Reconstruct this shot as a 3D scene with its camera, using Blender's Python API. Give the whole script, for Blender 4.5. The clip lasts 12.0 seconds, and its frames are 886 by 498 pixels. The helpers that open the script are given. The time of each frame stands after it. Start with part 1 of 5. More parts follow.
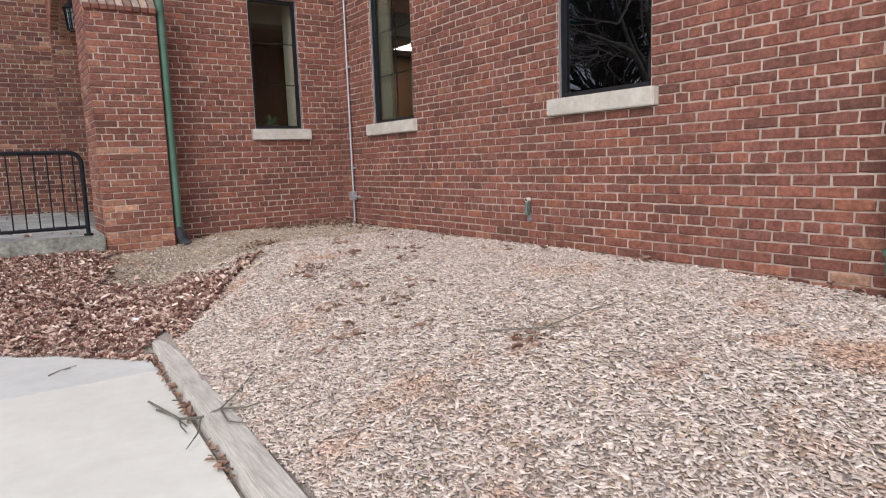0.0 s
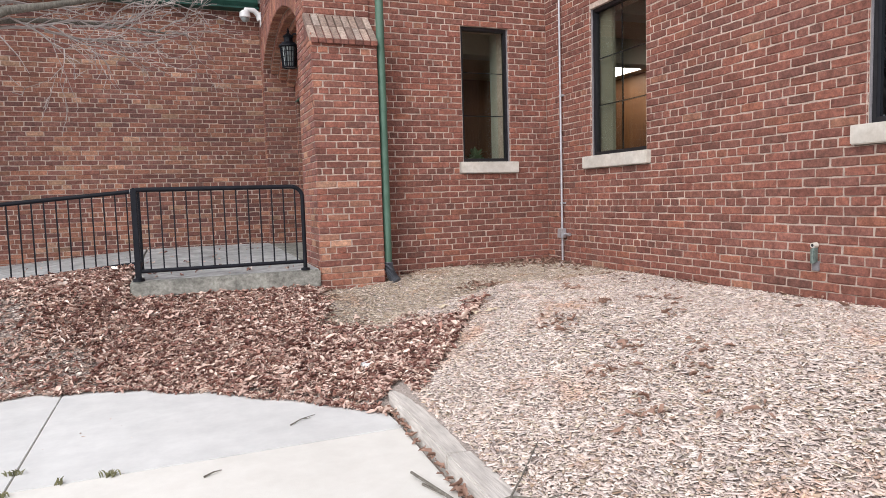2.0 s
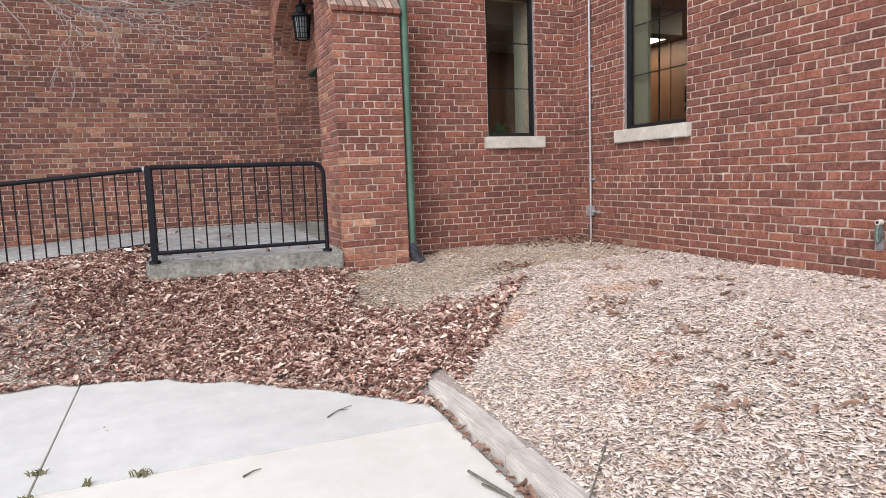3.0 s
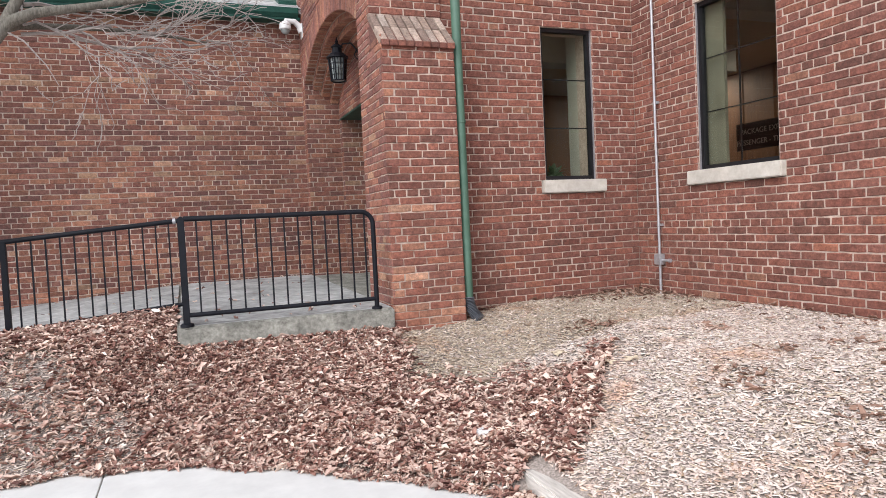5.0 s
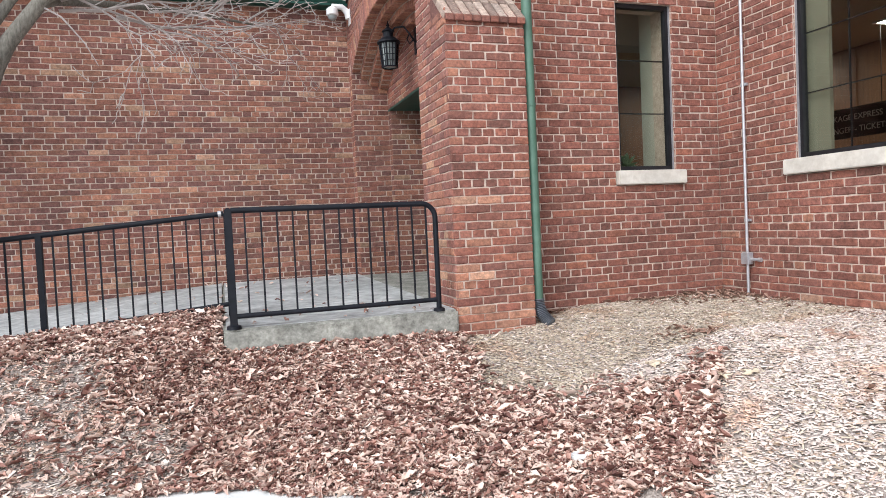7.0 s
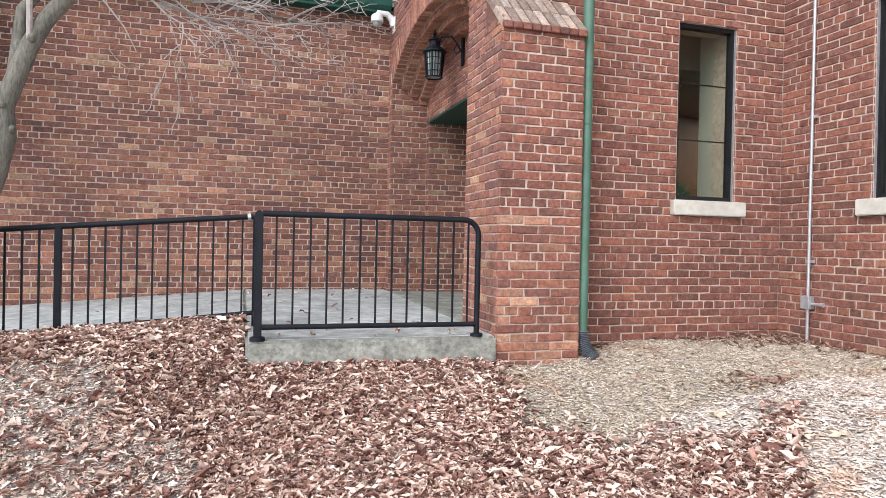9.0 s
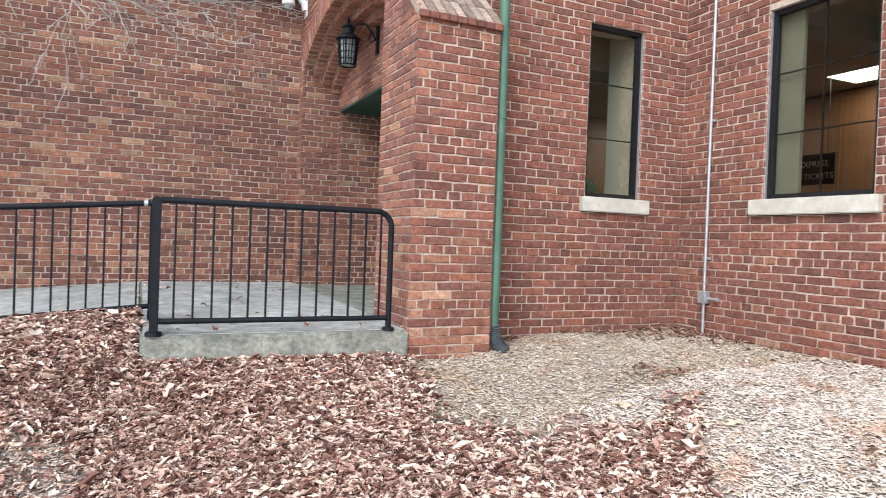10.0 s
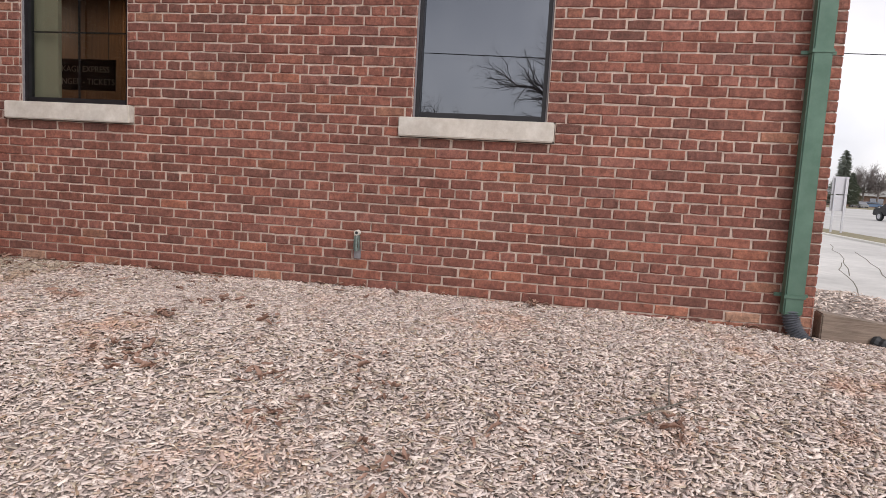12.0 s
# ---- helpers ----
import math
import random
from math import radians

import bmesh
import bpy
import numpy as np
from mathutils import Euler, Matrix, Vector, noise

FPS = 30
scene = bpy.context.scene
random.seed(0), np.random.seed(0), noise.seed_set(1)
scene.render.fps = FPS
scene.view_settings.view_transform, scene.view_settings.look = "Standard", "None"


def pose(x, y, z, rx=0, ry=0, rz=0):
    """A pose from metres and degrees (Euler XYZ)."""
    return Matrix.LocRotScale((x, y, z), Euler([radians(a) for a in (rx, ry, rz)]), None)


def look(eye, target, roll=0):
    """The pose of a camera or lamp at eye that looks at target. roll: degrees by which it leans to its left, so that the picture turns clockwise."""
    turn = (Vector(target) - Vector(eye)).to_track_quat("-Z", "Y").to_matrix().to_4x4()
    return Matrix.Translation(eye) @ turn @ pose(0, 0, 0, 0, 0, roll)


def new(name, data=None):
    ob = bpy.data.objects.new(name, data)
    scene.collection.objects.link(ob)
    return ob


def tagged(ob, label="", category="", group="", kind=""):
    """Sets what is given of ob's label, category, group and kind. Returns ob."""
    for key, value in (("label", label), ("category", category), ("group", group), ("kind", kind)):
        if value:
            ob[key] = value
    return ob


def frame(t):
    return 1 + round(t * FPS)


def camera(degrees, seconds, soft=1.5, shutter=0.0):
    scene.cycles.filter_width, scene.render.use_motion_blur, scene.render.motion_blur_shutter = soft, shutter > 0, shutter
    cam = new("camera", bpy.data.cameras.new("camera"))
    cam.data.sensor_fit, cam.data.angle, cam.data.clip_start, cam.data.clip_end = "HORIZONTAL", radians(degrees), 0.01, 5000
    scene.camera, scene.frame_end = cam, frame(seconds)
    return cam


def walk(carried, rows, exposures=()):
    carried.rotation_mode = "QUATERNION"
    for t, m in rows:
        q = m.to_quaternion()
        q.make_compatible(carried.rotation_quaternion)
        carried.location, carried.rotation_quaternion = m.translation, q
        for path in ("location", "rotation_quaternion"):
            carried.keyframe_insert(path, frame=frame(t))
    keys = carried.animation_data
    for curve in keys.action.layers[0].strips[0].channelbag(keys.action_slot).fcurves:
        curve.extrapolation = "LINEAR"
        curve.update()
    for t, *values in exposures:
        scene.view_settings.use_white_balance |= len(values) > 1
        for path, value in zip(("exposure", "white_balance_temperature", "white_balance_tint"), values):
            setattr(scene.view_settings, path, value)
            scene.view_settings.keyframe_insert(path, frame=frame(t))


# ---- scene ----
cam = camera(67.9, 12.0, 0.75, 0.14)
PATH = [
    (0, (-0.622, 1.805, 0.548), (0.489, 3.447, 0.283), -2.0),
    (0.5, (-0.755, 2.007, 0.546), (0.282, 3.717, 0.5), -1.4),
    (0.8, (-0.834, 2.196, 0.543), (-0.103, 4.054, 0.433), -2.1),
    (1, (-0.849, 2.288, 0.538), (-0.189, 4.168, 0.361), 0.2),
    (1.5, (-1.02, 2.528, 0.57), (-0.352, 4.408, 0.431), -2.7),
    (2, (-1.032, 2.737, 0.615), (-0.289, 4.587, 0.457), -1.7),
    (2.5, (-1.055, 2.879, 0.59), (-0.453, 4.773, 0.365), -1.0),
    (3, (-1.181, 3.11, 0.613), (-0.441, 4.954, 0.388), -2.0),
    (3.5, (-1.234, 3.319, 0.636), (-0.476, 5.166, 0.504), -1.0),
    (3.7, (-1.257, 3.426, 0.645), (-0.489, 5.268, 0.522), 0.1),
    (5.3, (-1.371, 3.998, 0.648), (-0.647, 5.862, 0.586), -3.2),
    (5.5, (-1.354, 4.051, 0.622), (-0.579, 5.894, 0.603), -0.1),
    (6, (-1.336, 4.117, 0.6), (-0.699, 6.012, 0.641), -0.5),
    (6.5, (-1.37, 4.297, 0.608), (-0.838, 6.223, 0.526), -1.0),
    (7, (-1.442, 4.523, 0.594), (-0.808, 6.419, 0.519), -2.7),
    (7.5, (-1.459, 4.733, 0.574), (-0.825, 6.628, 0.491), -0.2),
    (7.7, (-1.435, 4.805, 0.59), (-0.849, 6.716, 0.514), 1.2),
    (9.3, (-1.51, 4.94, 0.575), (-0.922, 6.851, 0.566), 1.3),
    (9.5, (-1.504, 4.967, 0.571), (-0.853, 6.857, 0.533), 1.8),
    (10, (-1.488, 5.0, 0.571), (-0.65, 6.816, 0.546), 2.1),
    (10.5, (-1.411, 4.962, 0.564), (-0.179, 6.535, 0.466), 1.6),
    (10.7, (-1.404, 4.969, 0.567), (0.036, 6.348, 0.418), 1.8),
    (11, (-1.333, 4.855, 0.607), (0.346, 5.936, 0.493), 1.0),
    (11.2, (-1.302, 4.805, 0.584), (0.539, 5.581, 0.491), 2.2),
    (11.5, (-1.249, 4.684, 0.595), (0.71, 5.058, 0.45), 2.5),
    (12, (-1.258, 4.666, 0.613), (0.698, 5.027, 0.397), 3.3),
]
EXPOSURES = [(0.0, 0.37, 6500, 13), (0.5, 0.66, 6500, 13), (2.5, 0.70, 6500, 13), (3.5, 0.66, 6500, 13), (5.5, 1.0, 6350, 11), (6.0, 1.17, 6200, 7), (6.5, 1.10, 6250, 8),
             (7.0, 1.07, 6250, 9), (9.5, 1.13, 6250, 7), (10.0, 1.12, 6200, 6), (10.5, 1.07, 6200, 6), (11.0, 0.93, 6250, 6), (11.5, 0.97, 6500, 12), (12.0, 0.25, 6750, 16)]
walk(cam, [(t, look(eye, target, roll)) for t, eye, target, roll in PATH], EXPOSURES)

# world and light: overcast sky, soft high sun
world = bpy.data.worlds.new("world")
scene.world = world
world.use_nodes = True
wt = world.node_tree
wt.nodes.clear()
sky = wt.nodes.new("ShaderNodeTexSky")
sky.sky_type = "NISHITA"
sky.sun_disc = False
sky.sun_elevation, sky.sun_rotation = radians(44), radians(229)
hsv = wt.nodes.new("ShaderNodeHueSaturation")
hsv.inputs["Saturation"].default_value = 0.12
hsv.inputs["Value"].default_value = 1.25
wt.links.new(sky.outputs[0], hsv.inputs["Color"])
wtc = wt.nodes.new("ShaderNodeTexCoord")
cloud = wt.nodes.new("ShaderNodeTexNoise")
cloud.inputs["Scale"].default_value, cloud.inputs["Detail"].default_value = 2.2, 5
wt.links.new(wtc.outputs["Generated"], cloud.inputs["Vector"])
cr = wt.nodes.new("ShaderNodeValToRGB")
cr.color_ramp.elements[0].position, cr.color_ramp.elements[1].position = 0.35, 0.7
cr.color_ramp.elements[0].color, cr.color_ramp.elements[1].color = (0.52, 0.57, 0.65, 1), (1.28, 1.27, 1.25, 1)
wt.links.new(cloud.outputs["Fac"], cr.inputs["Fac"])
mul = wt.nodes.new("ShaderNodeMix")
mul.data_type, mul.blend_type = "RGBA", "MULTIPLY"
mul.inputs["Factor"].default_value = 1
wt.links.new(hsv.outputs[0], mul.inputs["A"])
wt.links.new(cr.outputs[0], mul.inputs["B"])
bg = wt.nodes.new("ShaderNodeBackground")
bg.inputs["Strength"].default_value = 0.15
wt.links.new(mul.outputs["Result"], bg.inputs["Color"])
wt.links.new(bg.outputs[0], wt.nodes.new("ShaderNodeOutputWorld").inputs["Surface"])
sun_data = bpy.data.lights.new("sun", "SUN")
sun_data.energy, sun_data.angle, sun_data.color = 0.9, radians(32), (1.0, 0.97, 0.93)
sun = new("sun", sun_data)
sun.matrix_world = look((-8, -3, 10.5), (0, 4, 0))

# ---- materials ----


def material(name, rough=0.8, metal=0.0):
    m = bpy.data.materials.new(name)
    m.use_nodes = True
    nt = m.node_tree
    b = nt.nodes["Principled BSDF"]
    b.inputs["Roughness"].default_value, b.inputs["Metallic"].default_value = rough, metal
    return m, nt, b


def noise_node(nt, scale, detail=4.0, rough=0.6, stretch=None):
    tc = nt.nodes.new("ShaderNodeTexCoord")
    n = nt.nodes.new("ShaderNodeTexNoise")
    n.inputs["Scale"].default_value, n.inputs["Detail"].default_value, n.inputs["Roughness"].default_value = scale, detail, rough
    if stretch:
        mp = nt.nodes.new("ShaderNodeMapping")
        mp.inputs["Scale"].default_value = stretch
        nt.links.new(tc.outputs["Object"], mp.inputs["Vector"])
        nt.links.new(mp.outputs[0], n.inputs["Vector"])
    else:
        nt.links.new(tc.outputs["Object"], n.inputs["Vector"])
    return n.outputs["Fac"]


def ramp(nt, fac, stops, constant=False):
    r = nt.nodes.new("ShaderNodeValToRGB")
    if constant:
        r.color_ramp.interpolation = "CONSTANT"
    e = r.color_ramp.elements
    while len(e) < len(stops):
        e.new(0.5)
    for el, (p, c) in zip(e, stops):
        el.position, el.color = p, (*c, 1)
    nt.links.new(fac, r.inputs["Fac"])
    return r.outputs["Color"]


def mix(nt, a, b, fac=1.0, kind="MULTIPLY"):
    n = nt.nodes.new("ShaderNodeMix")
    n.data_type, n.blend_type = "RGBA", kind
    if isinstance(fac, float):
        n.inputs["Factor"].default_value = fac
    else:
        nt.links.new(fac, n.inputs["Factor"])
    for s, v in (("A", a), ("B", b)):
        if isinstance(v, tuple):
            n.inputs[s].default_value = (*v, 1)
        else:
            nt.links.new(v, n.inputs[s])
    return n.outputs["Result"]


def bump(nt, b, fac, strength=0.3, distance=0.01):
    n = nt.nodes.new("ShaderNodeBump")
    n.inputs["Strength"].default_value, n.inputs["Distance"].default_value = strength, distance
    nt.links.new(fac, n.inputs["Height"])
    nt.links.new(n.outputs[0], b.inputs["Normal"])


def piece_random(nt):
    """A number for each piece, be it an object of its own or an island of a joined mesh."""
    a, g = nt.nodes.new("ShaderNodeObjectInfo"), nt.nodes.new("ShaderNodeNewGeometry")
    s = nt.nodes.new("ShaderNodeMath")
    nt.links.new(a.outputs["Random"], s.inputs[0])
    nt.links.new(g.outputs["Random Per Island"], s.inputs[1])
    f = nt.nodes.new("ShaderNodeMath")
    f.operation = "FRACT"
    nt.links.new(s.outputs[0], f.inputs[0])
    return f.outputs[0]


def second_random(nt, r, k):
    m1 = nt.nodes.new("ShaderNodeMath")
    m1.operation = "MULTIPLY"
    nt.links.new(r, m1.inputs[0])
    m1.inputs[1].default_value = k
    f = nt.nodes.new("ShaderNodeMath")
    f.operation = "FRACT"
    nt.links.new(m1.outputs[0], f.inputs[0])
    return f.outputs[0]


def surface(name, low, high, scale=20.0, rough=0.8, metal=0.0, bumps=0.2, big=None, stretch=None, fine=150.0):
    """A plain surface: two tones in a grain, a broad stain over it, and a fine relief."""
    m, nt, b = material(name, rough, metal)
    c = ramp(nt, noise_node(nt, scale, 6, 0.65, stretch), [(0.3, low), (0.72, high)])
    if big:
        c = mix(nt, c, ramp(nt, noise_node(nt, big[0], 3), [(0.35, (big[1],) * 3), (0.7, (1.0, 1.0, 1.0))]))
    nt.links.new(c, b.inputs["Base Color"])
    if bumps:
        bump(nt, b, noise_node(nt, fine, 4, 0.6, stretch), bumps, 0.004)
    return m


def place_noise(nt, scale, detail=4.0, rough=0.6):
    """Noise by the place in the world, so that pieces that share a mesh differ."""
    g = nt.nodes.new("ShaderNodeNewGeometry")
    n = nt.nodes.new("ShaderNodeTexNoise")
    n.inputs["Scale"].default_value, n.inputs["Detail"].default_value, n.inputs["Roughness"].default_value = scale, detail, rough
    nt.links.new(g.outputs["Position"], n.inputs["Vector"])
    return n.outputs["Fac"]


def brick_material(name, stops, blend=0.6, tint=(0.90, 0.94, 0.95)):
    m, nt, b = material(name, 0.85)
    r = piece_random(nt)
    c = ramp(nt, r, [(p, tuple(k * ((1 - blend) * c + blend * d) for k, c, d in zip(tint, q, (0.262, 0.118, 0.092)))) for p, q in stops], True)
    v = ramp(nt, second_random(nt, r, 37.7), [(0.0, (0.80, 0.80, 0.80)), (1.0, (1.16, 1.12, 1.08))])
    c = mix(nt, c, v)
    c = mix(nt, c, ramp(nt, place_noise(nt, 38, 7, 0.72), [(0.3, (0.55, 0.53, 0.53)), (0.52, (1.0, 0.98, 0.98)), (0.76, (1.62, 1.54, 1.48))]))
    c = mix(nt, c, ramp(nt, place_noise(nt, 1.1, 4), [(0.35, (0.84, 0.82, 0.82)), (0.65, (1.08, 1.06, 1.05))]))
    c = mix(nt, c, ramp(nt, place_noise(nt, 13, 5, 0.65), [(0.36, (0.78, 0.76, 0.76)), (0.5, (1.0, 1.0, 1.0)), (0.62, (1.06, 1.08, 1.09)), (0.74, (1.42, 1.55, 1.6))]))
    nt.links.new(c, b.inputs["Base Color"])
    bump(nt, b, place_noise(nt, 70, 6, 0.7), 0.8, 0.009)
    return m


RED = [(0.0, (0.25, 0.095, 0.07)), (0.22, (0.30, 0.12, 0.085)), (0.42, (0.22, 0.10, 0.075)), (0.56, (0.32, 0.125, 0.085)),
       (0.74, (0.185, 0.088, 0.068)), (0.82, (0.28, 0.125, 0.10)), (0.945, (0.37, 0.15, 0.09)), (0.985, (0.42, 0.22, 0.14))]
MIXED = [(0.0, (0.25, 0.095, 0.07)), (0.2, (0.31, 0.125, 0.08)), (0.38, (0.20, 0.085, 0.07)), (0.52, (0.32, 0.135, 0.085)),
         (0.68, (0.185, 0.08, 0.068)), (0.76, (0.29, 0.13, 0.10)), (0.9, (0.38, 0.175, 0.105)), (0.965, (0.46, 0.28, 0.175))]
ORANGE = [(0.0, (0.42, 0.20, 0.12)), (0.3, (0.38, 0.165, 0.10)), (0.55, (0.47, 0.25, 0.155)), (0.8, (0.32, 0.14, 0.095)), (0.92, (0.55, 0.34, 0.22)), (1.0, (0.5, 0.3, 0.2))]
M_BRICK = brick_material("brick_red", RED, 0.45, (0.95, 0.93, 0.91))
M_BRICK_OLD = brick_material("brick_mixed", MIXED, 0.3, (0.90, 0.96, 0.98))
# mixed brick colours raised by about a quarter, for the west faces only
M_BRICK_PORTAL = brick_material("pale_west_face_brick", MIXED, 0.35, (1.22, 1.30, 1.33))
M_BRICK_ORANGE = brick_material("brick_orange", ORANGE, 0.3, (1.06, 1.08, 1.12))
M_MORTAR = surface("mortar", (0.46, 0.355, 0.295), (0.77, 0.62, 0.525), 30, 0.95, 0, 0.6, (0.9, 0.7))
M_STONE = surface("limestone", (0.56, 0.51, 0.44), (0.74, 0.70, 0.63), 14, 0.85, 0, 0.3, (3.0, 0.82))
M_CONCRETE = surface("pale_concrete", (0.76, 0.735, 0.68), (0.85, 0.83, 0.775), 5, 0.9, 0, 0.25, (0.9, 0.9))
M_CONCRETE_GREY = surface("grey_walk_concrete", (0.66, 0.66, 0.645), (0.78, 0.78, 0.76), 5, 0.9, 0, 0.25, (0.9, 0.88))
M_CONCRETE_OLD = surface("weathered_concrete", (0.22, 0.215, 0.185), (0.56, 0.55, 0.49), 34, 0.92, 0, 1.0, (5.0, 0.5), None, 110)
M_CAP = brick_material("weathered_cap_brick", [(0.0, (0.36, 0.28, 0.23)), (0.3, (0.46, 0.37, 0.31)), (0.6, (0.31, 0.23, 0.19)), (0.8, (0.50, 0.42, 0.36)), (1.0, (0.42, 0.33, 0.27))], 0.0, (1.0, 1.0, 1.0))
# landing concrete with skylight put into its colour; the blotches are stains
M_CONCRETE_TOP = surface("skylit_top_concrete", (0.36, 0.365, 0.36), (0.74, 0.75, 0.74), 11, 0.9, 0, 0.6, (2.6, 0.62))
M_GAP = surface("joint_dirt", (0.10, 0.09, 0.065), (0.24, 0.21, 0.15), 30, 0.95)
M_TIMBER = surface("grey_timber", (0.50, 0.46, 0.42), (0.90, 0.85, 0.79), 9, 0.9, 0, 0.8, (2.0, 0.75), (9, 0.6, 9), 25)
M_TIMBER_X = surface("brown_timber", (0.20, 0.15, 0.115), (0.40, 0.315, 0.25), 9, 0.9, 0, 0.6, (2.0, 0.7), (6, 0.6, 9), 25)
M_GREEN = surface("green_enamel", (0.07, 0.155, 0.105), (0.12, 0.225, 0.165), 7, 0.5, 0, 0.12, (1.5, 0.75))
M_GREEN_DARK = surface("dark_green_enamel", (0.012, 0.055, 0.045), (0.028, 0.10, 0.075), 9, 0.4, 0, 0.1)
M_GREEN_DARK.node_tree.nodes["Principled BSDF"].inputs["Specular IOR Level"].default_value = 0.2
M_BLACK = surface("black_rail_paint", (0.005, 0.006, 0.009), (0.013, 0.014, 0.02), 15, 0.5, 0, 0.08, None, None, 60)
M_BLACK.node_tree.nodes["Principled BSDF"].inputs["Specular IOR Level"].default_value = 0.2
M_FRAME = surface("dark_bronze_frame", (0.010, 0.010, 0.012), (0.022, 0.021, 0.024), 12, 0.38, 0.2, 0.05)
M_GALV = surface("galvanised_steel", (0.42, 0.42, 0.44), (0.62, 0.62, 0.64), 30, 0.45, 0.6, 0.1)
M_BLACKPIPE = surface("black_plastic", (0.012, 0.013, 0.015), (0.03, 0.032, 0.036), 20, 0.55, 0, 0.1)
M_HOSE = surface("grey_black_corrugated_plastic", (0.07, 0.078, 0.092), (0.15, 0.16, 0.18), 20, 0.5, 0, 0.1)
M_WHITE = surface("white_plastic", (0.70, 0.70, 0.70), (0.80, 0.80, 0.79), 10, 0.35, 0, 0.02)
M_SLATE = surface("roof_slate", (0.30, 0.31, 0.31), (0.52, 0.52, 0.51), 6, 0.75, 0, 0.4, (1.2, 0.8))
M_BARK = surface("bark", (0.09, 0.08, 0.065), (0.27, 0.25, 0.21), 22, 0.92, 0, 0.8, (3.0, 0.7), (3, 3, 0.8), 45)
M_TWIG = surface("twig", (0.24, 0.205, 0.185), (0.46, 0.405, 0.38), 25, 0.9, 0, 0.2)
M_DARKTWIG = surface("dark_twig", (0.05, 0.045, 0.04), (0.12, 0.11, 0.10), 25, 0.9, 0, 0.2)
M_PLASTER = surface("interior_plaster", (0.42, 0.40, 0.34), (0.48, 0.46, 0.40), 3, 0.9, 0, 0.05)
M_BOARD = surface("olive_window_board", (0.165, 0.152, 0.115), (0.215, 0.20, 0.155), 3, 0.9, 0, 0.05)
M_CEIL = surface("interior_ceiling", (0.40, 0.31, 0.20), (0.46, 0.36, 0.24), 3, 0.9, 0, 0.05)
M_PANEL = surface("wood_panelling", (0.15, 0.062, 0.026), (0.26, 0.115, 0.048), 5, 0.55, 0, 0.1, (1.5, 0.7), (6, 6, 0.5))
M_CARPET = surface("interior_floor", (0.06, 0.05, 0.045), (0.10, 0.09, 0.08), 30, 0.95)
M_SIGNBLACK = surface("black_sign_board", (0.010, 0.008, 0.008), (0.018, 0.014, 0.013), 10, 0.5, 0, 0.02)
M_LETTER = surface("sign_lettering", (0.60, 0.58, 0.54), (0.68, 0.66, 0.62), 10, 0.6, 0, 0.0)
M_SEAL = surface("grey_sealant", (0.17, 0.16, 0.17), (0.26, 0.25, 0.26), 20, 0.8)
M_BRONZE = surface("verdigris_fitting", (0.10, 0.13, 0.12), (0.22, 0.28, 0.25), 30, 0.6, 0.4, 0.2)


def glass_material(name, tint, gloss, glint=(0.9, 0.95, 1.0)):
    m = bpy.data.materials.new(name)
    m.use_nodes = True
    nt = m.node_tree
    nt.nodes.clear()
    tr, gl = nt.nodes.new("ShaderNodeBsdfTransparent"), nt.nodes.new("ShaderNodeBsdfGlossy")
    tr.inputs["Color"].default_value = (*tint, 1)
    gl.inputs["Roughness"].default_value = 0.006
    gl.inputs["Color"].default_value = (*glint, 1)
    lw = nt.nodes.new("ShaderNodeLayerWeight")
    lw.inputs["Blend"].default_value = 0.5
    pw = nt.nodes.new("ShaderNodeMath")
    pw.operation, pw.inputs[1].default_value = "POWER", 4.0
    nt.links.new(lw.outputs["Facing"], pw.inputs[0])
    fr = nt.nodes.new("ShaderNodeMath")
    fr.operation, fr.inputs[1].default_value, fr.inputs[2].default_value = "MULTIPLY_ADD", 0.8, gloss
    fr.use_clamp = True
    nt.links.new(pw.outputs[0], fr.inputs[0])
    mx = nt.nodes.new("ShaderNodeMixShader")
    nt.links.new(fr.outputs[0], mx.inputs["Fac"])
    nt.links.new(tr.outputs[0], mx.inputs[1])
    nt.links.new(gl.outputs[0], mx.inputs[2])
    nt.links.new(mx.outputs[0], nt.nodes.new("ShaderNodeOutputMaterial").inputs["Surface"])
    return m


M_GLASS = glass_material("window_glass", (0.90, 0.92, 0.88), 0.018)
M_GLASS_DARK = glass_material("tinted_window_glass", (0.10, 0.11, 0.12), 0.15, (0.82, 0.89, 1.0))
M_LANTERNGLASS = surface("lantern_glass", (0.24, 0.27, 0.27), (0.36, 0.40, 0.39), 12, 0.25, 0, 0.05)


def glow(name, colour, strength):
    m, nt, b = material(name)
    b.inputs["Emission Color"].default_value, b.inputs["Emission Strength"].default_value = (*colour, 1), strength
    b.inputs["Base Color"].default_value = (0.8, 0.8, 0.8, 1)
    return m


M_LAMP = glow("lit_diffuser", (1.0, 0.95, 0.86), 9.0)

# ---- mesh helpers ----


